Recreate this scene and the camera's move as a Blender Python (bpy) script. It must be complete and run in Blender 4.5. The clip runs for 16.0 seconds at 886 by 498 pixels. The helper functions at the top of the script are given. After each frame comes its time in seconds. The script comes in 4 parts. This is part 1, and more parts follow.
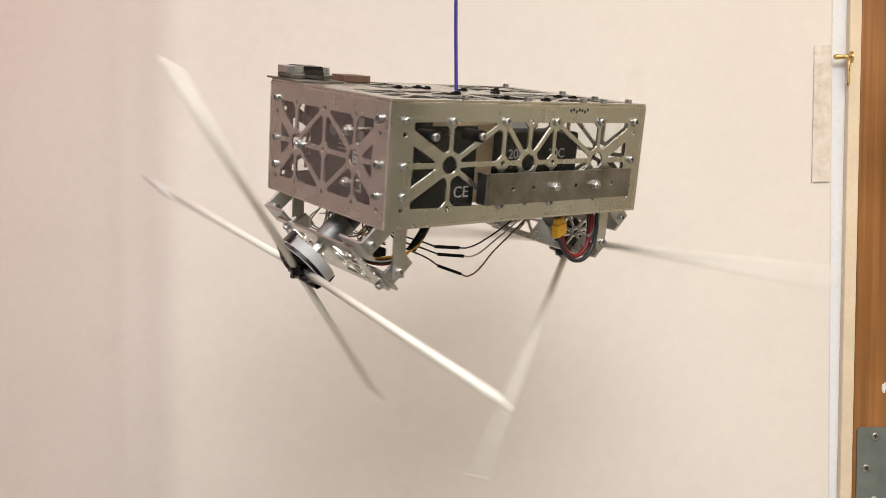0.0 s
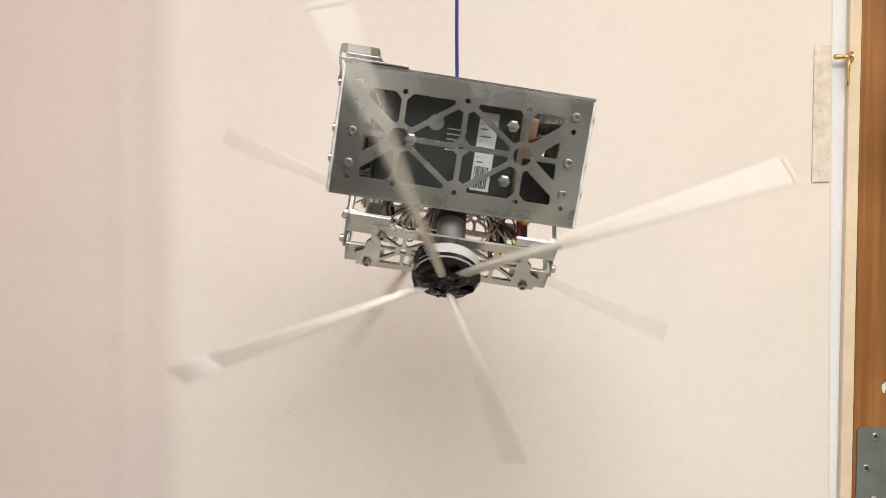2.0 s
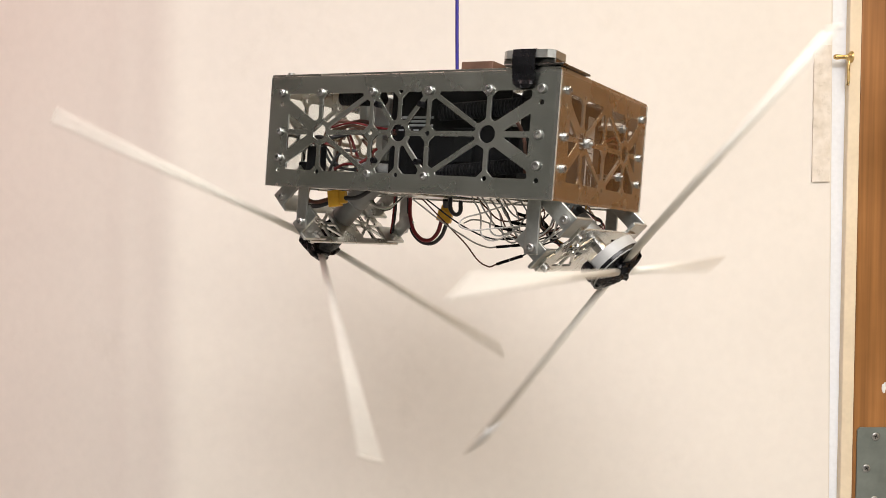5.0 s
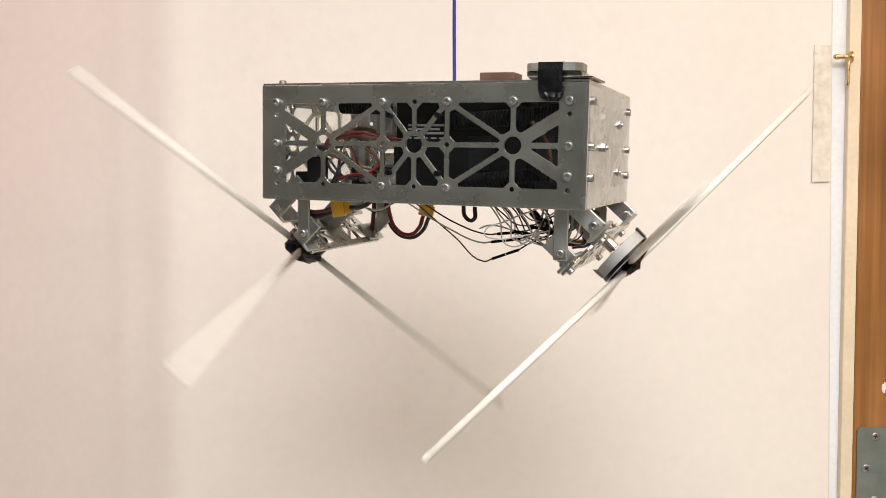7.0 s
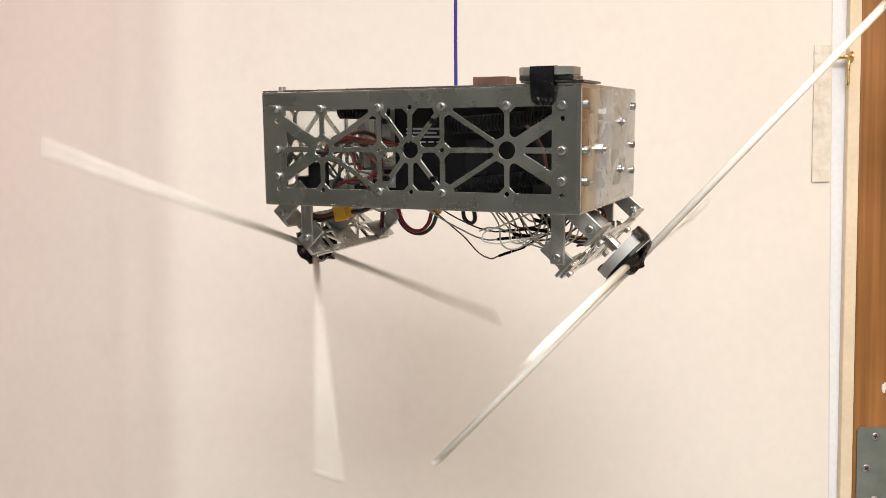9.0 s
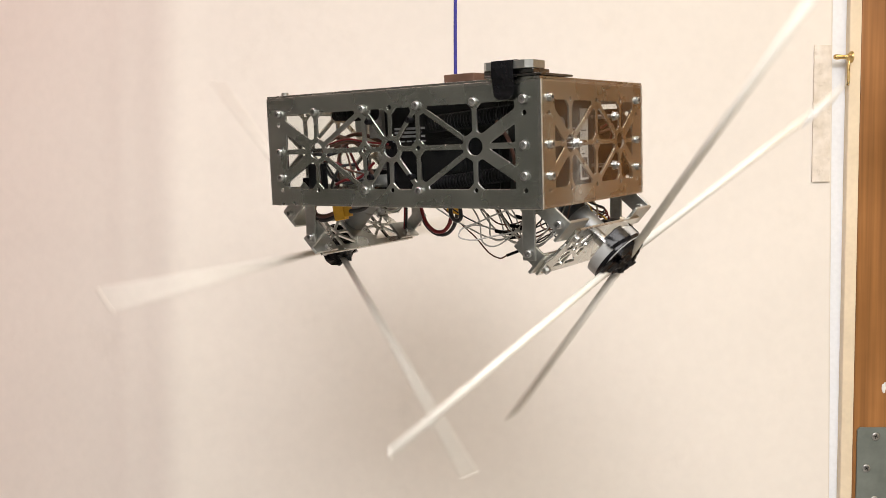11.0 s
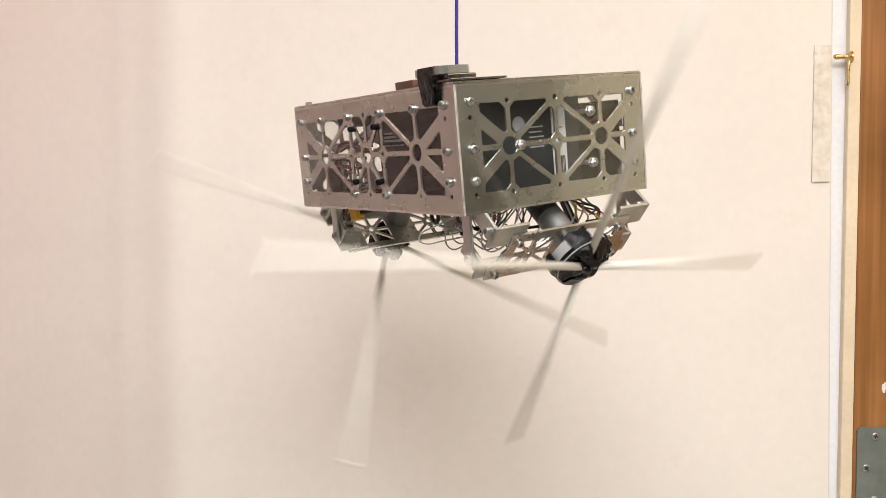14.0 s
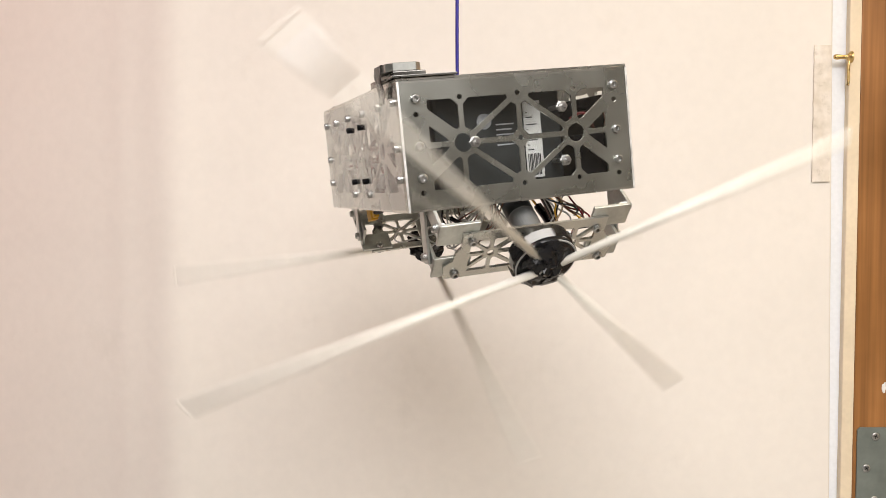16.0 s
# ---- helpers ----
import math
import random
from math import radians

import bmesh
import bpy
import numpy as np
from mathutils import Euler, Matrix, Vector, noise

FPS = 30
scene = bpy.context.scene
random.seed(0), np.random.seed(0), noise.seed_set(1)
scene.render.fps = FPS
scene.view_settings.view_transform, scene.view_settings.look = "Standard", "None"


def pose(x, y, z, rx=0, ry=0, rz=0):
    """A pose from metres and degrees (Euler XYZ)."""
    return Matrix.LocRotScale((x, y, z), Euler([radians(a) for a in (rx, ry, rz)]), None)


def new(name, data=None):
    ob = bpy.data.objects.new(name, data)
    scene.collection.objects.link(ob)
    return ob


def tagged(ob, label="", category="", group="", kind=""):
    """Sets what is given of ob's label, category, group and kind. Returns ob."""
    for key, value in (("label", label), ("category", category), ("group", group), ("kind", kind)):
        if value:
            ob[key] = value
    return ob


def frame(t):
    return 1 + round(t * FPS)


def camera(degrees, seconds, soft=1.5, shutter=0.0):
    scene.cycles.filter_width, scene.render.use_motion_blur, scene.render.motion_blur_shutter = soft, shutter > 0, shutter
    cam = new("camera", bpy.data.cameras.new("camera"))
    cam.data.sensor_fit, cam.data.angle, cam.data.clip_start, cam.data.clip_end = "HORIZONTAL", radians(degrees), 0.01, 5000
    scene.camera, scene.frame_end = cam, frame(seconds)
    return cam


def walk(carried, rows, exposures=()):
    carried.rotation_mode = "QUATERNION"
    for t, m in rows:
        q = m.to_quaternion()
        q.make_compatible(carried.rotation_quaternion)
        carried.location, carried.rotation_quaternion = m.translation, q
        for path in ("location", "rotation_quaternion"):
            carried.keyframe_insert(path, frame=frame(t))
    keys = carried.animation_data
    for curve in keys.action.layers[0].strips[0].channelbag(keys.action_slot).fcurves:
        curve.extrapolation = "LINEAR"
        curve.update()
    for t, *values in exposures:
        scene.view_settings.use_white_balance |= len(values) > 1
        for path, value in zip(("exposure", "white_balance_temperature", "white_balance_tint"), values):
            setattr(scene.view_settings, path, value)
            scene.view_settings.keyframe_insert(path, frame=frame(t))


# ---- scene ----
cam = camera(52.7, 16.0, soft=0.45, shutter=0.5)
EYE = (0.0, 0.0, 1.45)
walk(cam, [(0.0, pose(*EYE, 87.3, 0, 0)), (16.0, pose(*EYE, 87.3, 0, 0))], [(0.0, -0.18), (2.0, -0.15), (4.0, -0.01), (16.0, -0.01)])

# the hanging body: seconds, place of its middle, turn
BODY = [
    (0.0, 0.0144, 0.8707, 1.5079, -10.92, 3.14, -142.37),
    (0.5, 0.0164, 0.8789, 1.5085, -7.83, 3.78, -127.13),
    (1.0, 0.0167, 0.8768, 1.5086, -10.35, 3.41, -114.04),
    (1.5, 0.0107, 0.8678, 1.5132, -6.00, 6.20, -99.57),
    (2.0, 0.0110, 0.8600, 1.5128, -8.64, 5.92, -88.77),
    (2.5, 0.0114, 0.8649, 1.5112, -4.85, 3.70, -77.46),
    (3.0, 0.0169, 0.8714, 1.5085, -7.32, 3.89, -66.21),
    (3.5, 0.0173, 0.8680, 1.5084, -4.53, 2.89, -56.88),
    (4.0, 0.0147, 0.8645, 1.5086, -4.22, 4.08, -45.95),
    (6.5, 0.0131, 0.8618, 1.5083, 0.85, 1.00, -23.09),
    (7.0, 0.0107, 0.8644, 1.5079, 2.45, 2.03, -20.78),
    (7.5, 0.0128, 0.8688, 1.5085, 1.82, 1.16, -21.64),
    (8.0, 0.0162, 0.8652, 1.5079, 3.99, 2.89, -21.28),
    (8.5, 0.0158, 0.8618, 1.5084, 3.32, 1.24, -23.09),
    (9.0, 0.0123, 0.8626, 1.5079, 5.18, 1.73, -23.84),
    (11.5, 0.0115, 0.8723, 1.5090, 4.57, 0.73, -38.31),
    (12.0, 0.0118, 0.8741, 1.5091, 6.59, 2.31, -41.51),
    (12.5, 0.0158, 0.8704, 1.5088, 4.70, 2.57, -46.31),
    (13.0, 0.0178, 0.8670, 1.5088, 7.72, 2.57, -49.70),
    (13.5, 0.0163, 0.8699, 1.5092, 5.28, 1.49, -53.58),
    (14.0, 0.0140, 0.8743, 1.5094, 6.97, 1.56, -57.04),
    (14.5, 0.0150, 0.8734, 1.5092, 4.28, 2.80, -61.55),
    (15.0, 0.0176, 0.8693, 1.5090, 6.86, 2.98, -65.34),
    (15.5, 0.0187, 0.8688, 1.5088, 4.81, 2.72, -68.53),
    (16.0, 0.0166, 0.8697, 1.5087, 6.14, 0.95, -71.87),
]
# turn of each spoked wheel about its axle: seconds, degrees
TURN_FRONT = [(0.0, 84.5), (0.5, -88.7), (1.0, -257.8), (1.5, -429.6), (2.0, -588.0), (2.5, -744.9), (3.0, -920.7), (3.5, -1072.6), (4.0, -1262.0),
             (6.5, -2102.2), (7.0, -2272.8), (7.5, -2444.0), (8.0, -2612.7), (8.5, -2780.9), (9.0, -2965.4), (11.5, -3825.0), (12.0, -3990.3), (12.5, -4171.5),
             (13.0, -4328.9), (13.5, -4511.6), (14.0, -4672.1), (14.5, -4852.8), (15.0, -5013.8), (15.5, -5193.4), (16.0, -5356.8)]
TURN_REAR = [(0.0, -280.4), (0.5, -111.4), (1.0, 58.5), (1.5, 226.5), (2.0, 385.4), (2.5, 544.0), (3.0, 714.0), (3.5, 870.5), (4.0, 1050.5),
             (6.5, 1887.8), (7.0, 2053.0), (7.5, 2221.5), (8.0, 2390.2), (8.5, 2560.6), (9.0, 2743.8), (11.5, 3596.6), (12.0, 3766.6), (12.5, 3937.3),
             (13.0, 4108.6), (13.5, 4278.2), (14.0, 4449.4), (14.5, 4619.7), (15.0, 4788.9), (15.5, 4959.4), (16.0, 5131.5)]
CORD = [(0.0, 0.0126), (1.5, 0.0133), (2.5, 0.0140), (3.5, 0.0159), (4.0, 0.0140), (6.5, 0.0131), (7.0, 0.0109), (8.0, 0.0164), (9.0, 0.0122), (11.5, 0.0120), (12.5, 0.0148), (13.5, 0.0142), (14.5, 0.0128), (15.5, 0.0150), (16.0, 0.0137)]
L, W, H = 0.300, 0.2007, 0.1025

# ---- light ----
world = bpy.data.worlds.new("room_air")
scene.world = world
world.use_nodes = True
world.node_tree.nodes["Background"].inputs[0].default_value = (1.0, 0.94, 0.86, 1)
world.node_tree.nodes["Background"].inputs[1].default_value = 0.02


def area(name, m, sx, sy, power, colour):
    d = bpy.data.lights.new(name, "AREA")
    d.shape, d.size, d.size_y, d.energy, d.color = "RECTANGLE", sx, sy, power, colour
    ob = new(name, d)
    ob.matrix_world = m
    return ob


# unseen lamps over the room, at ceiling height
area("unseen_lamp", pose(-0.05, -0.55, 2.59), 0.9, 1.2, 47, (1.0, 0.968, 0.965))
area("unseen_lamp", pose(0.80, -0.45, 2.59), 0.9, 1.2, 21, (1.0, 0.965, 0.95))
# far pair added to brighten the board, its shadows hidden behind the robot
area("unseen_lamp", pose(0.45, -2.60, 2.59), 0.9, 1.4, 46, (1.0, 0.965, 0.96))
area("unseen_lamp", pose(1.05, -2.60, 2.59), 0.9, 1.4, 38, (1.0, 0.965, 0.96))
# rosy lamp by the reddish wall, warm one by the door, added as tints
area("unseen_lamp", pose(-0.85, 0.74, 2.59), 0.4, 0.5, 5.2, (1.0, 0.66, 0.63))
area("unseen_lamp", pose(1.05, 0.45, 2.59), 0.6, 0.9, 9, (1.0, 0.78, 0.52))


# ---- materials ----
def mat(name, colour, rough=0.5, metal=0.0, var=0.12, scale=12.0, grain=0.06, gscale=140.0, bump=0.05, stretch=(1, 1, 1), rvar=0.1, other=None, coords="Object", ior=1.45):
    """Colour and gloss varied at two scales, with fine relief."""
    m = bpy.data.materials.new(name)
    m.use_nodes = True
    t = m.node_tree
    b = t.nodes["Principled BSDF"]
    b.inputs["Metallic"].default_value = metal
    b.inputs["IOR"].default_value = ior
    co, mp = t.nodes.new("ShaderNodeTexCoord"), t.nodes.new("ShaderNodeMapping")
    mp.inputs["Scale"].default_value = stretch
    t.links.new(co.outputs[coords], mp.inputs["Vector"])
    big, fine = t.nodes.new("ShaderNodeTexNoise"), t.nodes.new("ShaderNodeTexNoise")
    big.inputs["Scale"].default_value, fine.inputs["Scale"].default_value = scale, gscale
    big.inputs["Detail"].default_value, fine.inputs["Detail"].default_value = 4, 3
    t.links.new(co.outputs[coords], big.inputs["Vector"])
    t.links.new(mp.outputs["Vector"], fine.inputs["Vector"])
    ramp = t.nodes.new("ShaderNodeMix")
    ramp.data_type = "RGBA"
    lo = tuple(c * (1 - var) for c in colour) if other is None else other
    ramp.inputs["A"].default_value = (*lo, 1)
    ramp.inputs["B"].default_value = (*(min(1, c * (1 + var * 0.5)) for c in colour), 1)
    mr = t.nodes.new("ShaderNodeMapRange")
    mr.inputs["From Min"].default_value, mr.inputs["From Max"].default_value = 0.32, 0.68
    t.links.new(big.outputs["Fac"], mr.inputs["Value"])
    t.links.new(mr.outputs["Result"], ramp.inputs["Factor"])
    g = t.nodes.new("ShaderNodeMix")
    g.data_type, g.blend_type = "RGBA", "MULTIPLY"
    g.inputs["Factor"].default_value = 1
    gr = t.nodes.new("ShaderNodeMapRange")
    gr.inputs["From Min"].default_value, gr.inputs["From Max"].default_value = 0.3, 0.7
    gr.inputs["To Min"].default_value, gr.inputs["To Max"].default_value = 1 - grain, 1
    t.links.new(fine.outputs["Fac"], gr.inputs["Value"])
    t.links.new(ramp.outputs["Result"], g.inputs["A"])
    t.links.new(gr.outputs["Result"], g.inputs["B"])
    t.links.new(g.outputs["Result"], b.inputs["Base Color"])
    rr = t.nodes.new("ShaderNodeMapRange")
    rr.inputs["From Min"].default_value, rr.inputs["From Max"].default_value = 0.3, 0.7
    rr.inputs["To Min"].default_value, rr.inputs["To Max"].default_value = max(0.03, rough - rvar), min(1, rough + rvar)
    t.links.new(big.outputs["Fac"], rr.inputs["Value"])
    t.links.new(rr.outputs["Result"], b.inputs["Roughness"])
    if bump:
        bp = t.nodes.new("ShaderNodeBump")
        bp.inputs["Strength"].default_value, bp.inputs["Distance"].default_value = bump, 0.001
        t.links.new(fine.outputs["Fac"], bp.inputs["Height"])
        t.links.new(bp.outputs["Normal"], b.inputs["Normal"])
    return m


BOARD = mat("cream_board", (0.80, 0.752, 0.685), 0.55, 0, var=0.035, scale=3, grain=0.03, gscale=60, bump=0.03)


def smudged(m, scale, strength, low, high):
    """Faint grey handling marks over a painted surface."""
    t = m.node_tree
    b = t.nodes["Principled BSDF"]
    had = b.inputs["Base Color"].links[0].from_socket
    co, nz, mr, mx = (t.nodes.new("ShaderNode" + k) for k in ("TexCoord", "TexNoise", "MapRange", "Mix"))
    nz.inputs["Scale"].default_value, nz.inputs["Detail"].default_value, nz.inputs["Roughness"].default_value = scale, 6, 0.65
    mr.inputs["From Min"].default_value, mr.inputs["From Max"].default_value = low, high
    mr.inputs["To Min"].default_value, mr.inputs["To Max"].default_value = 0, strength
    mx.data_type, mx.blend_type = "RGBA", "MULTIPLY"
    mx.inputs["B"].default_value = (0.55, 0.52, 0.45, 1)
    t.links.new(co.outputs["Object"], nz.inputs["Vector"])
    t.links.new(nz.outputs["Fac"], mr.inputs["Value"])
    t.links.new(mr.outputs["Result"], mx.inputs["Factor"])
    t.links.new(had, mx.inputs["A"])
    t.links.new(mx.outputs["Result"], b.inputs["Base Color"])


smudged(BOARD, 6.0, 0.16, 0.60, 0.78)
WALLM = mat("white_wall", (0.82, 0.84, 0.87), 0.6, 0, var=0.04, scale=4)
CREAM = mat("cream_paint", (0.78, 0.66, 0.48), 0.45, 0, var=0.08, scale=9)
# tones of the unseen walls, picked for reflections in the metal and rosy bounce
PLASTER = mat("plaster", (0.085, 0.080, 0.070), 0.8, 0, var=0.1, scale=2)
PINK = mat("reddish_reflection_wall", (0.60, 0.46, 0.445), 0.8, 0, var=0.06, scale=2)
GREYW = mat("grey_reflection_wall", (0.073, 0.074, 0.066), 0.8, 0, var=0.06, scale=2)
BROWNW = mat("brown_reflection_wall", (0.066, 0.053, 0.038), 0.6, 0, var=0.1, scale=2)
TANW = mat("cream_reflection_wall", (0.62, 0.56, 0.42), 0.7, 0, var=0.08, scale=3)
FLOORM = mat("vinyl", (0.50, 0.48, 0.43), 0.5, 0, var=0.15, scale=6)
CEIL = mat("ceiling_tile", (0.78, 0.78, 0.76), 0.9, 0, var=0.04, scale=5)
WOOD = mat("varnished_oak", (0.34, 0.15, 0.045), 0.35, 0, var=0.3, scale=5, grain=0.38, gscale=45, bump=0.08, stretch=(3.2, 3.2, 0.07))
TAPE = mat("yellowed_tape", (0.79, 0.725, 0.645), 0.45, 0, scale=48, other=(0.68, 0.61, 0.51), grain=0.08)
smudged(TAPE, 45.0, 0.5, 0.56, 0.70)
BRASS = mat("brass", (0.72, 0.52, 0.22), 0.28, 1, var=0.3, scale=60)
PLATE = mat("grey_steel", (0.155, 0.175, 0.155), 0.45, 0.0, var=0.15, scale=30, grain=0.08)
ALU = mat("brushed_aluminium", (0.62, 0.62, 0.58), 0.27, 1, var=0.10, scale=16, grain=0.10, gscale=55, bump=0.04, stretch=(1.0, 26, 26), rvar=0.05)
ALUB = mat("milled_aluminium", (0.56, 0.575, 0.545), 0.40, 1, var=0.18, scale=45, grain=0.1, gscale=300, rvar=0.1)
EDGE = mat("pale_edge_aluminium", (0.86, 0.86, 0.84), 0.5, 1, var=0.2, scale=120)
SCREW = mat("bright_steel", (0.50, 0.495, 0.48), 0.34, 1, var=0.15, scale=200)
DARKS = mat("dark_steel", (0.27, 0.265, 0.25), 0.36, 1, var=0.35, scale=28, grain=0.15, gscale=120, rvar=0.12)
PACK = mat("grey_case", (0.032, 0.036, 0.036), 0.45, 0, var=0.2, scale=40)
BLACK = mat("black_plastic", (0.006, 0.006, 0.007), 0.5, 0, var=0.3, scale=60, ior=1.2)
TAPEB = mat("black_vinyl_tape", (0.006, 0.006, 0.007), 0.26, 0, var=0.4, scale=70, bump=0.3, gscale=160, rvar=0.06, ior=1.35)
CASE = mat("dark_grey_plastic", (0.008, 0.0085, 0.009), 0.55, 0, var=0.3, scale=30, ior=1.2)
BOARDG = mat("black_circuit_board", (0.006, 0.008, 0.008), 0.4, 0, var=0.4, scale=120, ior=1.2)
WHITE = mat("white_plastic_rod", (0.76, 0.73, 0.65), 0.42, 0, var=0.06, scale=30)
RING = mat("grey_plastic", (0.36, 0.36, 0.35), 0.42, 0, var=0.08, scale=60)
LABEL = mat("white_label", (0.75, 0.75, 0.73), 0.5, 0, var=0.05, scale=50)
INK = mat("black_print", (0.03, 0.03, 0.03), 0.6, 0)
SILVER = mat("silver_print", (0.42, 0.43, 0.45), 0.5, 0)
MOTOR = mat("zinc_motor_can", (0.22, 0.225, 0.22), 0.52, 0.7, var=0.2, scale=50)
MOTORB = mat("blackened_motor_can", (0.085, 0.09, 0.092), 0.5, 0.7, var=0.2, scale=50)
YELLOW = mat("amber_connector", (0.66, 0.36, 0.03), 0.4, 0, var=0.15, scale=80)
RED = mat("red_wire", (0.17, 0.010, 0.013), 0.4, 0)
BROWN = mat("brown_wire", (0.13, 0.055, 0.035), 0.45, 0)
GREY = mat("grey_wire", (0.42, 0.41, 0.38), 0.45, 0)
GREENW = mat("pale_green_wire", (0.40, 0.46, 0.36), 0.45, 0)
WIREB = mat("black_wire", (0.02, 0.02, 0.022), 0.4, 0)
TAN = mat("tan_card", (0.36, 0.26, 0.16), 0.8, 0, var=0.2, scale=40)
RUST = mat("brown_block", (0.14, 0.078, 0.052), 0.5, 0.2, var=0.3, scale=80)
BLUE = mat("blue_cord", (0.025, 0.02, 0.22), 0.6, 0, var=0.3, scale=300, bump=0.4, gscale=700)


def clear_sheet(name, head_on):
    """Thin clear plastic: see-through, with a gloss that grows towards grazing."""
    m = bpy.data.materials.new(name)
    m.use_nodes = True
    t = m.node_tree
    t.nodes.remove(t.nodes["Principled BSDF"])
    see, gloss, mix, lw, pw, ma = (t.nodes.new("ShaderNode" + k) for k in ("BsdfTransparent", "BsdfGlossy", "MixShader", "LayerWeight", "Math", "Math"))
    see.inputs["Color"].default_value = (0.97, 0.98, 0.975, 1)
    gloss.inputs["Roughness"].default_value = 0.06
    pw.operation, ma.operation = "POWER", "MULTIPLY_ADD"
    pw.inputs[1].default_value = 4.4
    ma.inputs[1].default_value, ma.inputs[2].default_value = 1 - head_on, head_on
    t.links.new(lw.outputs["Facing"], pw.inputs[0])
    t.links.new(pw.outputs[0], ma.inputs[0])
    t.links.new(ma.outputs[0], mix.inputs[0])
    t.links.new(see.outputs[0], mix.inputs[1])
    t.links.new(gloss.outputs[0], mix.inputs[2])
    t.links.new(mix.outputs[0], t.nodes["Material Output"].inputs["Surface"])
    return m


CLEAR = clear_sheet("clear_acrylic", 0.065)
FILM = clear_sheet("thin_clear_film", 0.018)


# ---- building helpers ----
def part(name, bm, material, parent=None, label="", smooth=False):
    if isinstance(bm, bpy.types.Mesh):
        me = bm
    else:
        me = bpy.data.meshes.new(name)
        bmesh.ops.recalc_face_normals(bm, faces=bm.faces)
        bm.to_mesh(me)
        bm.free()
    if not me.materials:
        me.materials.append(material)
    if smooth:
        for p in me.polygons:
            p.use_smooth = True
    ob = new(name, me)
    ob.parent = parent
    if label:
        ob["label"] = label
    return ob


def box(x0, y0, z0, x1, y1, z1, bev=0.0, bm=None, m=None):
    made = bmesh.new()
    bmesh.ops.create_cube(made, size=1, matrix=Matrix.Translation(((x0 + x1) / 2, (y0 + y1) / 2, (z0 + z1) / 2)) @ Matrix.Diagonal((x1 - x0, y1 - y0, z1 - z0, 1)))
    if bev:
        bmesh.ops.bevel(made, geom=made.edges[:], offset=bev, segments=2, affect="EDGES", profile=0.5)
    if m is not None:
        bmesh.ops.transform(made, matrix=m, verts=made.verts)
    return join(bm, made)


def join(bm, other):
    if bm is None:
        return other
    me = bpy.data.meshes.new("tmp")
    other.to_mesh(me)
    other.free()
    bm.from_mesh(me)
    bpy.data.meshes.remove(me)
    return bm


def rod(p, q, r, seg=16, bm=None, r2=None):
    made = bmesh.new()
    p, q = Vector(p), Vector(q)
    m = Matrix.Translation((p + q) / 2) @ (q - p).to_track_quat("Z", "Y").to_matrix().to_4x4()
    bmesh.ops.create_cone(made, cap_ends=True, segments=seg, radius1=r, radius2=r if r2 is None else r2, depth=(q - p).length, matrix=m)
    return join(bm, made)


def lathe(profile, seg=24, bm=None, m=None):
    """A solid turned round z from (radius, height) pairs."""
    made = bmesh.new()
    rings = []
    for r, z in profile:
        if r < 1e-6:
            rings.append([made.verts.new((0, 0, z))])
        else:
            rings.append([made.verts.new((r * math.cos(2 * math.pi * k / seg), r * math.sin(2 * math.pi * k / seg), z)) for k in range(seg)])
    for a, b in zip(rings, rings[1:]):
        for k in range(seg):
            quad = [a[k % len(a)], a[(k + 1) % len(a)], b[(k + 1) % len(b)], b[k % len(b)]]
            quad = list(dict.fromkeys(quad))
            if len(quad) > 2:
                made.faces.new(quad)
    if m is not None:
        bmesh.ops.transform(made, matrix=m, verts=made.verts)
    return join(bm, made)


def clip(poly, a, b, c):
    """The part of a convex outline where a x + b y <= c."""
    out = []
    for (x0, y0), (x1, y1) in zip(poly, poly[1:] + poly[:1]):
        d0, d1 = a * x0 + b * y0 - c, a * x1 + b * y1 - c
        if d0 <= 0:
            out.append((x0, y0))
        if d0 * d1 < 0:
            s = d0 / (d0 - d1)
            out.append((x0 + s * (x1 - x0), y0 + s * (y1 - y0)))
    return out


def chamfer(poly, c, lugs=()):
    """Corners cut off, deeper beside the lugs that carry a screw."""
    out = []
    n = len(poly)
    for i in range(n):
        p, q, r = (Vector(poly[(i + k) % n]) for k in (-1, 0, 1))
        near = any((q - Vector(g)).length < 0.0062 for g in lugs)
        for o in (p, r):
            e = (o - q)
            out.append(tuple(q + e * min(0.42, (0.0050 if near else c) / max(e.length, 1e-6))))
    return out


def disc(x, y, r, n=20):
    return [(x + r * math.cos(2 * math.pi * k / n), y + r * math.sin(2 * math.pi * k / n)) for k in range(n)]


def wheel_windows(cx, targets, x0, x1, y0, y1, hub=0.0118, cham=0.0011, lugs=()):
    """Openings between the bars that run out from a hub at (cx, 0) to the targets (x, y, half width)."""
    bars = sorted((math.atan2(y, x - cx) % (2 * math.pi), w) for x, y, w in targets)
    out = []
    for (a, wa), (b, wb) in zip(bars, bars[1:] + [(bars[0][0] + 2 * math.pi, bars[0][1])]):
        poly = [(x0, y0), (x1, y0), (x1, y1), (x0, y1)]
        na, nb = (-math.sin(a), math.cos(a)), (math.sin(b), -math.cos(b))
        poly = clip(poly, -na[0], -na[1], -(na[0] * cx) - wa)
        poly = clip(poly, -nb[0], -nb[1], -(nb[0] * cx) - wb)
        mid = (a + b) / 2
        poly = clip(poly, -math.cos(mid), -math.sin(mid), -math.cos(mid) * cx - hub)
        if len(poly) > 2:
            size = max(max(p[0] for p in poly) - min(p[0] for p in poly), max(p[1] for p in poly) - min(p[1] for p in poly))
            if size > 0.006:
                out.append(chamfer(poly, cham, lugs))
    return out


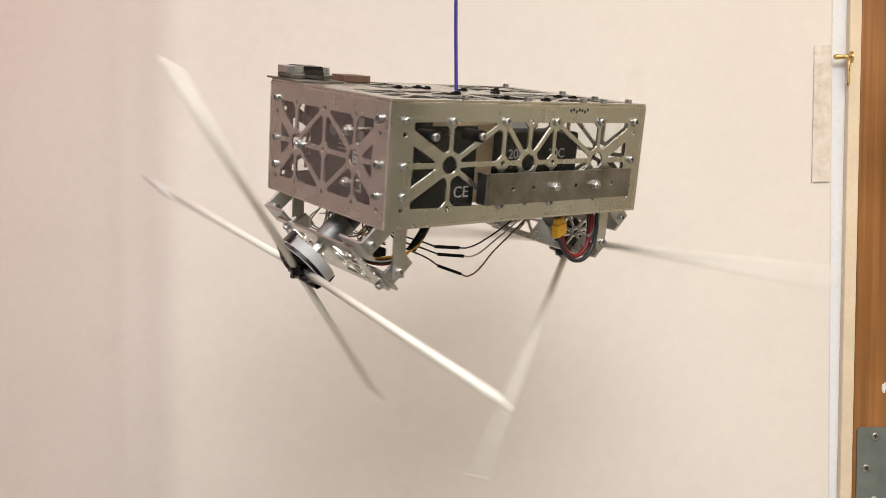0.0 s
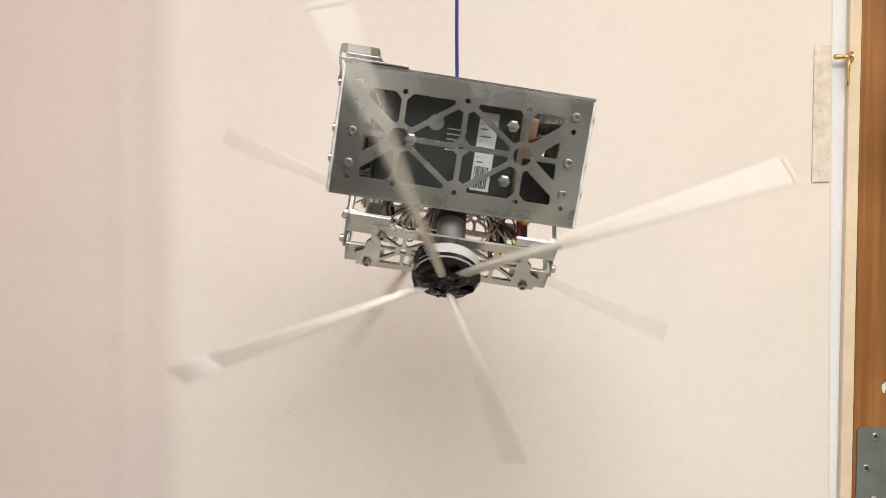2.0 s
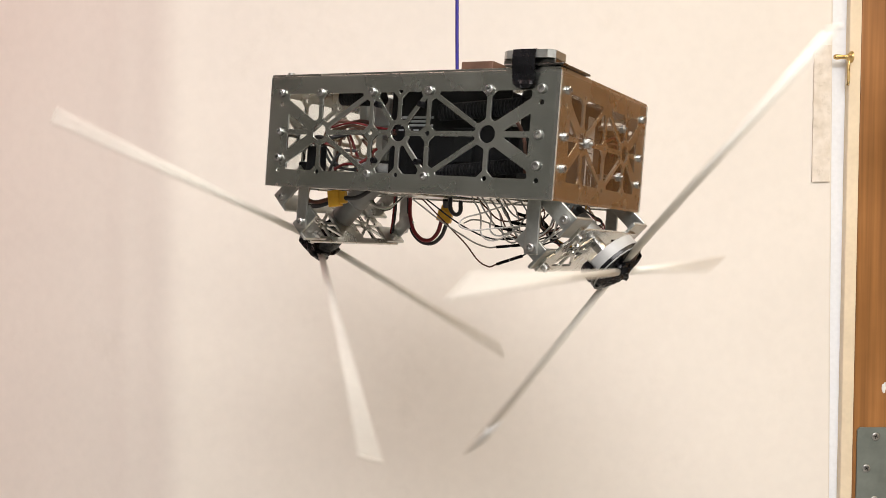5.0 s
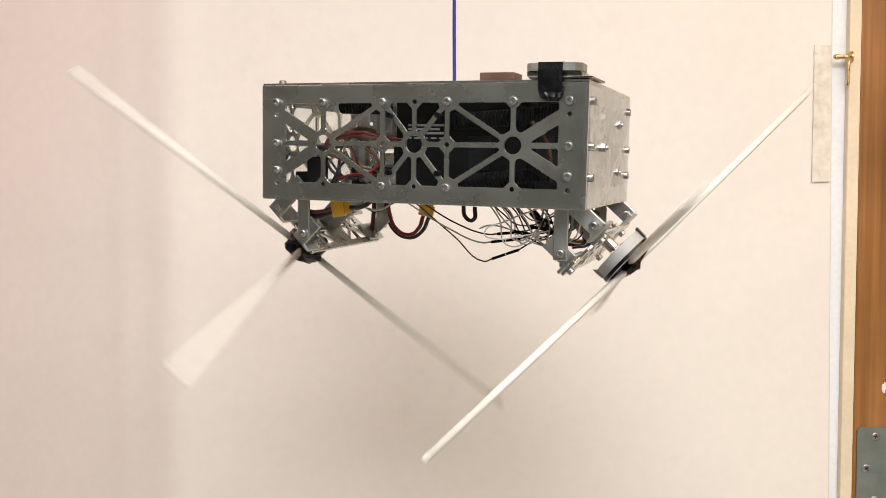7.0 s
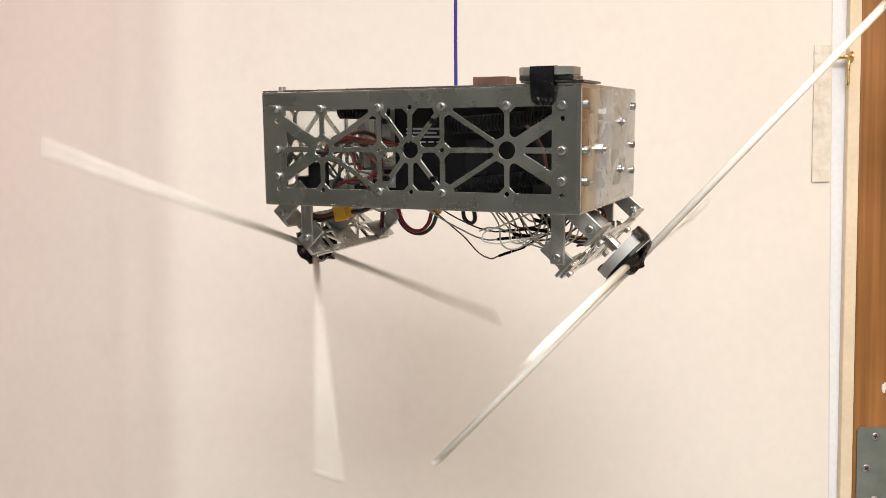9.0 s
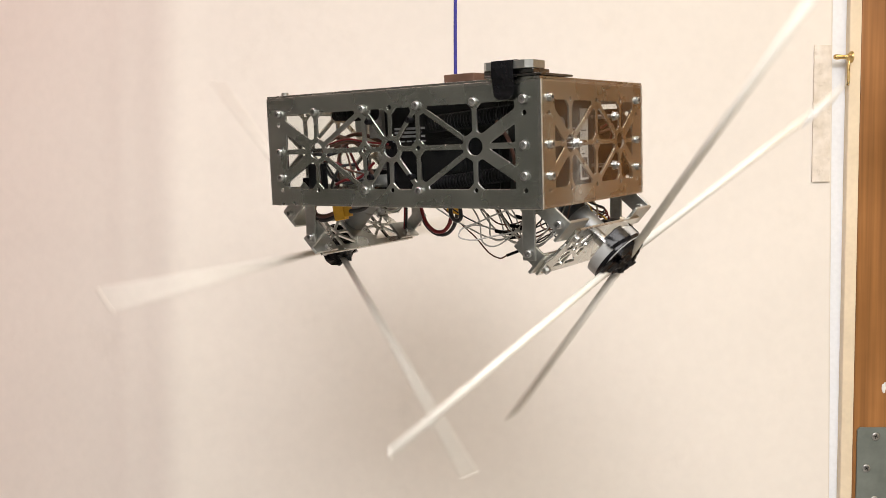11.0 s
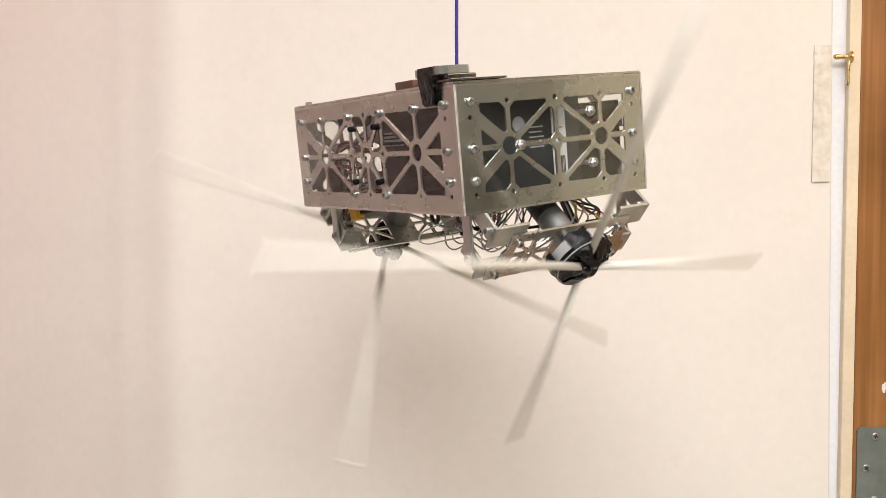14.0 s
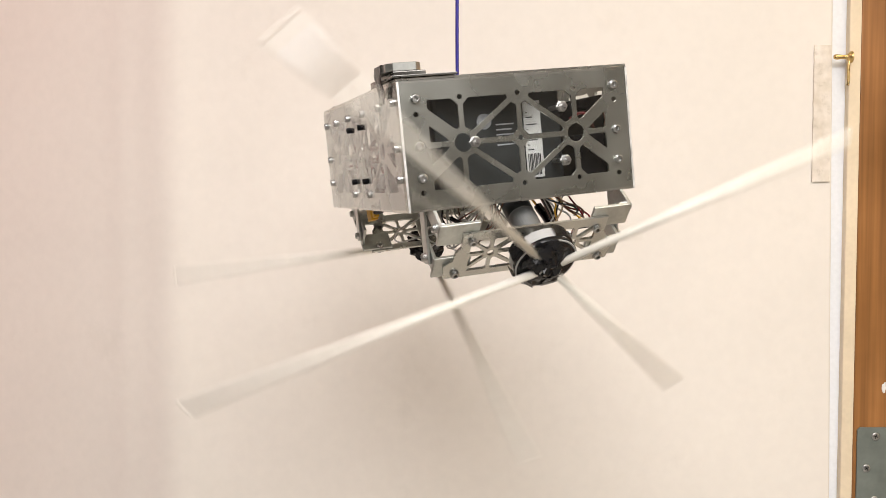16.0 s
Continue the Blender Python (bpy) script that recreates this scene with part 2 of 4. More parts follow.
def sheet(outline, holes, thick, edge=0.0002):
    """A flat sheet with openings, its outer face at z = 0, edges broken."""
    cu = bpy.data.curves.new("sheet", "CURVE")
    cu.dimensions, cu.fill_mode = "2D", "BOTH"
    cu.extrude, cu.bevel_depth, cu.bevel_resolution, cu.offset = thick / 2 - edge, edge, 0, -edge
    for poly in [outline] + holes:
        s = cu.splines.new("POLY")
        s.points.add(len(poly) - 1)
        for p, (x, y) in zip(s.points, poly):
            p.co = (x, y, 0, 1)
        s.use_cyclic_u = True
    ob = bpy.data.objects.new("sheet", cu)
    me = bpy.data.meshes.new_from_object(ob)
    bpy.data.objects.remove(ob)
    bpy.data.curves.remove(cu)
    bm = bmesh.new()
    bm.from_mesh(me)
    bmesh.ops.remove_doubles(bm, verts=bm.verts, dist=1e-6)
    bmesh.ops.translate(bm, vec=(0, 0, -thick / 2), verts=bm.verts)
    for face in bm.faces:
        face.smooth = False
    bm.to_mesh(me)
    bm.free()
    return me


def rect(x0, y0, x1, y1, c=0.0):
    p = [(x0, y0), (x1, y0), (x1, y1), (x0, y1)]
    return chamfer(p, c) if c else p


def wire_mesh(points, r, seg=2):
    cu = bpy.data.curves.new("wire", "CURVE")
    cu.dimensions, cu.bevel_depth, cu.bevel_resolution, cu.resolution_u, cu.use_fill_caps = "3D", r, seg, 6, True
    s = cu.splines.new("BEZIER")
    s.bezier_points.add(len(points) - 1)
    for b, p in zip(s.bezier_points, points):
        b.co = p
        b.handle_left_type = b.handle_right_type = "AUTO"
    ob = bpy.data.objects.new("wire", cu)
    me = bpy.data.meshes.new_from_object(ob)
    bpy.data.objects.remove(ob)
    bpy.data.curves.remove(cu)
    for p in me.polygons:
        p.use_smooth = True
    return me


def text_mesh(words, size):
    cu = bpy.data.curves.new("text", "FONT")
    cu.body, cu.size, cu.extrude, cu.align_x, cu.align_y = words, size, 0.0001, "CENTER", "CENTER"
    ob = bpy.data.objects.new("text", cu)
    me = bpy.data.meshes.new_from_object(ob)
    bpy.data.objects.remove(ob)
    bpy.data.curves.remove(cu)
    return me


# ---- the room ----
YW = 1.38


def board_wall():
    """A large smooth board, gently bowed, with a few dents, scratches and a nicked edge."""
    bm = bmesh.new()
    xs = [-1.09 + 1.68 * i / 139 for i in range(140)] + [0.593]
    zs = [2.598 * i / 110 for i in range(111)]
    dents = [(-0.138, 1.262, 0.013, 0.0028), (0.300, 1.345, 0.012, 0.0028), (-0.636, 1.585, 0.012, 0.002), (-0.645, 1.60, 0.008, 0.002), (-0.155, 1.635, 0.016, 0.0016), (0.46, 1.05, 0.01, 0.0015)]
    grid = []
    for z in zs:
        row = []
        for i, x in enumerate(xs):
            edge = 0.0 if i < len(xs) - 2 else 0.0105 * (1.765 - z) / 0.77
            bow = 0.002 + 0.0075 * math.exp(-((x + 0.420) / 0.05) ** 2) + 0.0030 * math.exp(-((x + 0.500) / 0.022) ** 2) + 0.0012 * noise.noise((x * 3, z * 2, 1.7))
            # left part bent back steeply, shaped so that it falls darker
            left = max(0.0, -0.40 - x)
            y = YW - bow + 0.36 * left * left / (left + 0.04)
            for dx, dz, r, d in dents:
                y += d * math.exp(-(((x - dx) / r) ** 2 + ((z - dz) / (r * 0.6)) ** 2))
            row.append(bm.verts.new((x + max(-0.004, edge), y, z)))
        grid.append(row)
    for a, b in zip(grid, grid[1:]):
        for k in range(len(a) - 1):
            bm.faces.new((a[k], a[k + 1], b[k + 1], b[k]))
    ext = bmesh.ops.extrude_face_region(bm, geom=bm.faces[:])
    bmesh.ops.translate(bm, vec=(0, 0.003, 0), verts=[v for v in ext["geom"] if isinstance(v, bmesh.types.BMVert)])
    return bm


tagged(part("wall_panel", board_wall(), BOARD, smooth=True), "large cream board panel with small dents and scuffs", "wall panel", kind="structure")
north = box(-0.30, YW + 0.006, 0, 0.6185, YW + 0.33, 2.6)
north = box(-1.1, YW + 0.28, 0, -0.30, YW + 0.33, 2.6, bm=north)
tagged(part("wall_north", north, WALLM), "white wall behind the cream board", "wall", kind="structure")
# unseen side walls, each split in two tones to shape what the metal reflects
tagged(part("wall_west", box(-1.22, 0.92, 0, -1.1, YW + 0.33, 2.6), PINK), "unseen wall, reddish to tint reflections and bounce", "wall", kind="structure")
tagged(part("wall_west", box(-1.22, -4.0, 0, -1.1, 0.92, 2.6), GREYW), "unseen wall, dark grey to suit the metal's reflections", "wall", kind="structure")
tagged(part("wall_east", box(1.6, 0.30, 0, 1.72, YW + 0.33, 2.6), TANW), "unseen wall, cream to give bright reflections", "wall", kind="structure")
tagged(part("wall_east", box(1.6, -4.0, 0, 1.72, 0.30, 2.6), BROWNW), "unseen wall, dark brown to give darker reflections", "wall", kind="structure")
# unseen wall behind the camera, kept dark for the metal's reflections
tagged(part("wall_south", box(-1.22, -4.12, 0, 1.72, -4.0, 2.6), PLASTER), "unseen wall, dark grey to suit the metal's reflections", "wall", kind="structure")
tagged(part("floor", box(-1.22, -4.12, -0.1, 1.72, YW + 0.33, 0), FLOORM), "plain pale beige vinyl floor", "floor", kind="structure")
tagged(part("ceiling", box(-1.22, -4.12, 2.6, 1.72, YW + 0.33, 2.7), CEIL), "plain white ceiling", "ceiling", kind="structure")
tagged(part("trim", box(0.6185, YW - 0.006, 0, 0.6372, YW + 0.33, 2.6, 0.002), CREAM), "cream painted door trim with rounded edges", "trim", kind="structure")

door = tagged(new("door_1"), "varnished orange-brown wooden door with a grey steel hinge leaf", "door", kind="structure")
leafm = box(0.6378, YW - 0.004, 0, 1.6, YW + 0.04, 2.6, 0.0015)
part("leaf", leafm, WOOD, door)
part("hinge_leaf", sheet(rect(0.6432, 0.86, 0.74, 1.108, 0.004), [disc(0.6715, 1.094, 0.002), disc(0.658, 1.044, 0.002), disc(0.6715, 0.994, 0.002)], 0.003), PLATE, door, "grey painted steel hinge leaf with crosshead screws").matrix_basis = pose(0, YW - 0.0072, 0, 90, 0, 0)
for sx_, sz_, ro in ((0.6715, 1.094, 20), (0.658, 1.044, 60), (0.6715, 0.994, 5)):
    bm = lathe([(0, 0.0004), (0.0016, 0.0004), (0.0046, 0.0012), (0.0062, 0.0003), (0.0062, -0.002)], 20)
    s = part("screw", bm, SCREW, door, "steel crosshead screw", smooth=True)
    s.matrix_basis = pose(sx_, YW - 0.0074, sz_, 90, ro, 0)
    # black cross laid on the head, painting the shade of the crosshead recess
    cr = box(-0.0034, -0.0007, 0.0009, 0.0034, 0.0007, 0.0014, 0.0002)
    cr = box(-0.0007, -0.0034, 0.0009, 0.0007, 0.0034, 0.0014, 0.0002, bm=cr)
    part("dark_cross", cr, INK, s)
chip = bmesh.new()
bmesh.ops.create_icosphere(chip, subdivisions=2, radius=0.006)
for v in chip.verts:
    v.co = Vector((v.co.x * 0.7, v.co.y * 0.25, v.co.z * 1.6)) * (0.8 + 0.5 * noise.noise(v.co * 300))
part("paint_chip", chip, LABEL, door, "chipped white paint").matrix_basis = pose(0.684, YW - 0.0045, 1.17)


def tape_strip():
    bm = bmesh.new()
    n, k = 26, 5
    grid = [[bm.verts.new((0.566 + 0.0265 * i / k + 0.0006 * noise.noise((i, j * 0.9, 3)), YW - 0.0052 + 0.0006 * noise.noise((i * 0.7, j * 0.5, 0)), 1.4885 + 0.2075 * j / n)) for i in range(k + 1)] for j in range(n + 1)]
    for a, b in zip(grid, grid[1:]):
        for i in range(k):
            bm.faces.new((a[i], a[i + 1], b[i + 1], b[i]))
    ext = bmesh.ops.extrude_face_region(bm, geom=bm.faces[:])
    bmesh.ops.translate(bm, vec=(0, 0.0030, 0), verts=[v for v in ext["geom"] if isinstance(v, bmesh.types.BMVert)])
    return bm


tagged(part("tape_strip", tape_strip(), TAPE), "dirty yellowed tape strip stuck on the cream board's edge", "tape")

hook = tagged(new("brass_hook"), "small brass door catch screwed to the cream trim", "hook")
hook.matrix_basis = pose(0.6185, YW - 0.012, 1.677)
part("rosette", lathe([(0, 0.006), (0.004, 0.006), (0.0085, 0.001), (0.009, -0.001), (0, -0.001)], 20, m=pose(0, 0, 0, 0, -90, 0)), BRASS, hook, smooth=True)
part("stem", lathe([(0, 0.026), (0.0032, 0.0255), (0.0042, 0.022), (0.0030, 0.012), (0.0042, 0.004), (0.006, 0.0)], 16, m=pose(0, 0, 0, 0, -90, 0)), BRASS, hook, smooth=True)
part("tail", wire_mesh([(-0.002, 0, -0.004), (-0.0035, 0, -0.016), (-0.003, 0, -0.030), (-0.004, 0, -0.043)], 0.0022), BRASS, hook)

# ---- the hanging machine ----
robot = tagged(new("walking_robot"), "aluminium box robot with two spinning spoked wheels, hung on a cord", "robot")

def screw_mesh():
    bm = lathe([(0, 0.0006), (0.0017, 0.0006), (0.0018, 0.0034), (0.0028, 0.0034), (0.0034, 0.0029), (0.0034, 0.0), (0.0044, 0.0), (0.0044, -0.0006)], 16)
    me = bpy.data.meshes.new("screw")
    bmesh.ops.recalc_face_normals(bm, faces=bm.faces)
    bm.to_mesh(me)
    bm.free()
    me.materials.append(SCREW)
    return me


def nut_mesh(length=0.0062):
    bm = lathe([(0, length), (0.0019, length), (0.0019, 0.0042), (0.0034, 0.0042), (0.0042, 0.0036), (0.0042, 0.0006), (0.0050, 0.0004), (0.0050, 0)], 6)
    me = bpy.data.meshes.new("nut")
    bmesh.ops.recalc_face_normals(bm, faces=bm.faces)
    bm.to_mesh(me)
    bm.free()
    me.materials.append(SCREW)
    return me


def black_screw_mesh():
    bm = lathe([(0, 0.003), (0.0012, 0.003), (0.0014, 0.0044), (0.0024, 0.0044), (0.0026, 0.004), (0.0026, -0.003)], 14)
    me = bpy.data.meshes.new("standoff")
    bmesh.ops.recalc_face_normals(bm, faces=bm.faces)
    bm.to_mesh(me)
    bm.free()
    me.materials.append(BLACK)
    return me


SCREW_ME, NUT_ME, BSCREW_ME = screw_mesh(), nut_mesh(), black_screw_mesh()
BAR = 0.0022
ZT = 0.0352


LONG_SCREWS = [(x, ZT + 0.001) for x in (-0.135, -0.088, -0.03, 0.03, 0.088, 0.135)] + [(x, 0) for x in (-0.135, 0.135)] + [(x, -0.0245) for x in (-0.135, 0.135)] + [(-0.03, -0.0363), (0.03, -0.0363)]
LONG_HOLES = [(0, 0.0362), (0, -0.0362), (-0.088, -0.0362), (0.088, -0.0362), (-0.03, 0), (0.03, 0), (-0.135, 0.0255), (0.135, 0.0255), (-0.135, -0.0362), (0.135, -0.0362)]
SHORT_SCREWS = [(a * 0.0862, z) for a in (-1, 1) for z in (0.0368, 0.0, -0.0252)]
SHORT_HOLES = [(x, z) for x in (-0.0495, 0, 0.0495) for z in (-0.0368, 0.0362)] + [(0, 0), (-0.0865, 0.0248), (0.0865, 0.0248), (-0.0865, -0.0366), (0.0865, -0.0366)]


def long_windows():
    out = []
    for s in (-1, 1):
        c = 0.088 * s
        t = [(c, 1, BAR), (c, -1, BAR), (0.03 * s, 0, BAR), (0.03 * s, ZT + 0.001, BAR), (0.03 * s, -ZT - 0.001, BAR), (0.137 * s, 0, BAR + 0.0002), (0.137 * s, 0.0295, 0.0052), (0.137 * s, -0.0295, 0.0052)]
        t = [(x if abs(x - c) > 1e-9 else c, y, w) for x, y, w in t]
        lo, hi = sorted((0.0322 * s, 0.1345 * s))
        for w in wheel_windows(c, t, lo, hi, -ZT, ZT, lugs=LONG_SCREWS + LONG_HOLES):
            # the outer edge has a step round the corner screws
            xs = [abs(p[0]) for p in w]
            ys = [abs(p[1]) for p in w]
            if max(xs) > 0.1275 and max(ys) > 0.018:
                lim = 0.1262
                w = clip(w, s, 0, lim)
                w = chamfer(w, 0.0008)
            out.append(w)
    t = [(0, 1, BAR), (0, -1, BAR), (1, 0, BAR), (-1, 0, BAR)] + [(0.03 * a, 0.0362 * b, BAR) for a in (-1, 1) for b in (-1, 1)]
    out += wheel_windows(0, t, -0.0278, 0.0278, -ZT, ZT, lugs=LONG_SCREWS + LONG_HOLES)
    return out


def short_windows():
    out = []
    for s in (-1, 1):
        c = 0.0495 * s
        t = [(c, 1, BAR), (c, -1, BAR), (0, 0, BAR), (0, ZT + 0.001, BAR), (0, -ZT - 0.001, BAR), (0.0865 * s, 0, BAR), (0.0865 * s, 0.0295, 0.0050), (0.0865 * s, -0.0295, 0.0050)]
        lo, hi = sorted((0.0022 * s, 0.0862 * s))
        for w in wheel_windows(c, t, lo, hi, -ZT, ZT, lugs=SHORT_SCREWS + SHORT_HOLES):
            if max(abs(p[0]) for p in w) > 0.0795 and max(abs(p[1]) for p in w) > 0.018:
                w = chamfer(clip(w, s, 0, 0.0770), 0.0008)
            out.append(w)
    return out


def side_panel(name, half, windows, holes, hubs, m, label):
    cut = windows + [disc(x, y, 0.0021, 14) for x, y in holes] + [disc(x, 0, 0.0074, 28) for x in hubs]
    p = part(name, sheet(rect(-half, -H / 2, half, H / 2), cut, 0.002), ALU, robot, label)
    p.matrix_basis = m
    return p


def fit_screws(p, spots, me=None, name="screw", label=""):
    for i, (x, y) in enumerate(spots):
        s = part(name, me or SCREW_ME, SCREW, p, label)
        s.matrix_basis = pose(x, y, 0.0, 0, 0, 37 * i)


PB = side_panel("long_panel", L / 2, long_windows(), LONG_HOLES, (-0.088, 0, 0.088), pose(0, -W / 2, 0, 90, 0, 0), "brushed aluminium side panel cut into spoked windows")
PA = side_panel("long_panel", L / 2, long_windows(), LONG_HOLES, (-0.088, 0, 0.088), pose(0, W / 2, 0, 90, 0, 180), "brushed aluminium side panel cut into spoked windows")
PF = side_panel("short_panel", W / 2 - 0.0022, short_windows(), SHORT_HOLES, (-0.0495, 0.0495), pose(L / 2, 0, 0, 90, 0, 90), "brushed aluminium end panel cut into spoked windows")
PR = side_panel("short_panel", W / 2 - 0.0022, short_windows(), SHORT_HOLES, (-0.0495, 0.0495), pose(-L / 2, 0, 0, 90, 0, -90), "brushed aluminium end panel cut into spoked windows")
fit_screws(PB, LONG_SCREWS)
fit_screws(PA, LONG_SCREWS)
fit_screws(PF, SHORT_SCREWS)
fit_screws(PR, SHORT_SCREWS)
fit_screws(PB, [(x, z) for x in (-0.0225, 0.0225) for z in (-0.0245, 0.0245)], BSCREW_ME, "standoff", "black plastic standoff screw")
for x, z in ((0.0387, 0.0222), (0.0384, -0.0218)):
    n = part("nut", NUT_ME, SCREW, PF)
    n.matrix_basis = pose(x, z, -0.002)
    part("stud", rod((x, z, -0.024), (x, z, 0.003), 0.002, 10), SCREW, PF)
part("nut", NUT_ME, SCREW, PF).matrix_basis = pose(-0.0400, -0.0003, 0.0)

# added strips on the long panels' ends, paler to paint the four corner highlights
for ex in (-1, 1):
    for ey in (-1, 1):
        x0, x1 = sorted((ex * (L / 2 + 0.0001), ex * (L / 2 + 0.0004)))
        y0, y1 = sorted((ey * (W / 2 - 0.0001), ey * (W / 2 - 0.0019)))
        part("panel_edge", box(x0, y0, -H / 2 + 0.0004, x1, y1, H / 2 - 0.0004), EDGE, robot, "panel edge strip, paler to paint the corner highlight")

# clear plastic covers over the cut panels, under the screw heads
for p, half, stuff in ((PB, L / 2, FILM), (PA, L / 2, FILM), (PF, W / 2, CLEAR), (PR, W / 2, CLEAR)):
    c = part("clear_cover", sheet(rect(-half + 0.003, -H / 2 + 0.002, half - 0.003, H / 2 - 0.002), [], 0.0009), stuff, p, "clear plastic cover sheet")
    c.matrix_basis = pose(0, 0, 0.0010)
    c.visible_shadow = False

# top and bottom plates
top_cut = []
for cy in (-0.05, 0.05):
    t = [(-0.088, 1, BAR), (-0.088, -1, BAR), (0, 0, BAR), (-0.03, 0.04, BAR), (-0.03, -0.04, BAR), (-0.137, 0, BAR), (-0.137, 0.032, BAR), (-0.137, -0.032, BAR)]
    for w in wheel_windows(-0.088, t, -0.132, -0.032, -0.04, 0.04):
        top_cut.append([(x, y + cy) for x, y in w])
        top_cut.append([(-x, y + cy) for x, y in reversed(w)])
top_cut += [rect(-0.022, 0.03, 0.022, 0.085, 0.006)]
top_cut = [w for w in top_cut if not (min(p[0] for p in w) > 0.05 and max(p[1] for p in w) < 0.0)]
topp = part("top_panel", sheet(rect(-L / 2 + 0.0005, -W / 2 + 0.0005, L / 2 - 0.0005, W / 2 - 0.0005), top_cut, 0.002), ALU, robot, "aluminium lid with cut-outs")
topp.matrix_basis = pose(0, 0, H / 2 + 0.0021)
bot = part("bottom_panel", sheet(rect(-L / 2 + 0.003, -W / 2 + 0.003, L / 2 - 0.003, W / 2 - 0.003), [rect(0.07, -0.045, 0.132, 0.05, 0.006), rect(-0.132, -0.045, -0.07, 0.05, 0.006), rect(-0.03, -0.05, 0.03, 0.05, 0.01)], 0.002), ALU, robot, "aluminium floor plate with cut-outs")
bot.matrix_basis = pose(0, 0, -H / 2 + 0.0035)
for x, y in ((0.06, -0.02), (0.03, -0.03), (0.028, -0.018), (0.03, 0.03), (-0.01, -0.01), (-0.03, 0.015), (-0.06, -0.02), (-0.085, 0.045), (0.005, 0.07), (-0.03, 0.085), (-0.10, 0.05)):
    s = part("standoff", BSCREW_ME, BLACK, topp)
    s.matrix_basis = pose(x, y, -0.0018)
    part("spacer", box(x - 0.003, y - 0.0025, 0, x + 0.0055, y + 0.0025, 0.0015, 0.0004), BLACK, topp)
for x, y in ((-0.12, 0.06), (-0.135, 0.09), (-0.10, 0.09), (-0.135, 0.0), (-0.135, -0.09), (0.0, 0.092), (-0.07, 0.092), (0.07, 0.092)):
    part("screw", SCREW_ME, SCREW, topp).matrix_basis = pose(x, y, 0)
# black dots laid on the panel, painting the shade of small rivet holes
for i in range(7):
    part("rivet_dot", lathe([(0.0, 0.0003), (0.0013, 0.0003), (0.0016, 0.0)], 10), INK, PA).matrix_basis = pose(0.047 + 0.0036 * i, 0.0462 + 0.001 * math.sin(i * 2.3), 0.0)

# weights on the lid, held with black tape
part("shim_plate", box(0.101, -W / 2 - 0.0035, H / 2 + 0.0025, 0.1530, -0.050, H / 2 + 0.0042, 0.0004), DARKS, robot, "thin dark steel plate")
part("weight", box(0.0985, -0.100, H / 2 + 0.0044, 0.1440, -0.073, H / 2 + 0.0084, 0.0008), DARKS, robot, "dark steel weight plate")
wt = sheet(chamfer(rect(0.0985, -0.1045, 0.1440, -0.076), 0.0050), [], 0.0065, 0.0003)
part("weight", wt, ALUB, robot, "grey steel weight plate with cut corners").matrix_basis = pose(0, 0, H / 2 + 0.0150)
part("brown_block", box(0.057, -0.097, H / 2 + 0.0024, 0.087, -0.073, H / 2 + 0.0088, 0.0006), RUST, robot, "small brown block")


def tape_band():
    """Tape laid over the weights and down the side panel."""
    path = [(-0.0560, 0.0047), (-0.0640, 0.0052), (-0.0715, 0.0050), (-0.0728, 0.0078), (-0.0745, 0.0120), (-0.0755, 0.0152), (-0.079, 0.0154), (-0.100, 0.0155), (-0.1052, 0.0150), (-0.1062, 0.009), (-0.1058, 0.002), (-0.1045, -0.004), (-0.1038, -0.009), (-0.1046, -0.0125), (-0.1040, -0.0152)]
    bm = bmesh.new()
    grid = []
    for j, (y, z) in enumerate(path):
        row = []
        n = 8
        for i in range(n + 1):
            f = i / n
            w = 1.0 if 1 < j < 12 else (0.7, 0.9)[j] if j < 2 else (0.98, 0.86, 0.52)[j - 12]
            x = 0.1195 + (f - 0.5) * 0.0200 * w + 0.0005 * noise.noise((j * 1.3, i * 0.2, 5))
            crease = 0.0016 * noise.noise((i * 0.9, j * 1.1, 2.0)) if j > 9 else 0.0002
            row.append(bm.verts.new((x, y - abs(crease), H / 2 + z)))
        grid.append(row)
    for a, b in zip(grid, grid[1:]):
        for i in range(len(a) - 1):
            bm.faces.new((a[i], a[i + 1], b[i + 1], b[i]))
    ext = bmesh.ops.extrude_face_region(bm, geom=bm.faces[:])
    bmesh.ops.translate(bm, vec=(0, -0.0003, 0.0003), verts=[v for v in ext["geom"] if isinstance(v, bmesh.types.BMVert)])
    return bm


part("tape_band", tape_band(), TAPEB, robot, "creased black tape over the weights")

# bar bolted across a long side
bar = part("bar", sheet(rect(-0.0545, -0.0335, 0.1240, -0.0065, 0.0006), [disc(x, -0.020, 0.0019, 14) for x in (-0.027, -0.002, 0.0505, 0.098)], 0.003), DARKS, robot, "dark stained steel bar with holes and two bolts")
bar.matrix_basis = pose(0, W / 2 + 0.0125, 0, 90, 0, 180)
part("flange", box(-0.0575, -0.0335, -0.0125, -0.0545, -0.0065, -0.0003, 0.0005), DARKS, bar)
for x in (0.0235, 0.0755):
    part("bolt", NUT_ME, SCREW, bar).matrix_basis = pose(x, -0.020, 0.0)
    part("spacer", rod((x, -0.020, -0.0125), (x, -0.020, -0.003), 0.004, 12), SCREW, bar)
for x in (-0.0592, -0.1085):
    part("standoff", rod((x, 0.024, -0.03), (x, 0.024, 0.0035), 0.0052, 16), BLACK, PA, "black rubber standoff")
    part("screw", SCREW_ME, SCREW, PA).matrix_basis = pose(x, 0.024, 0.0032)

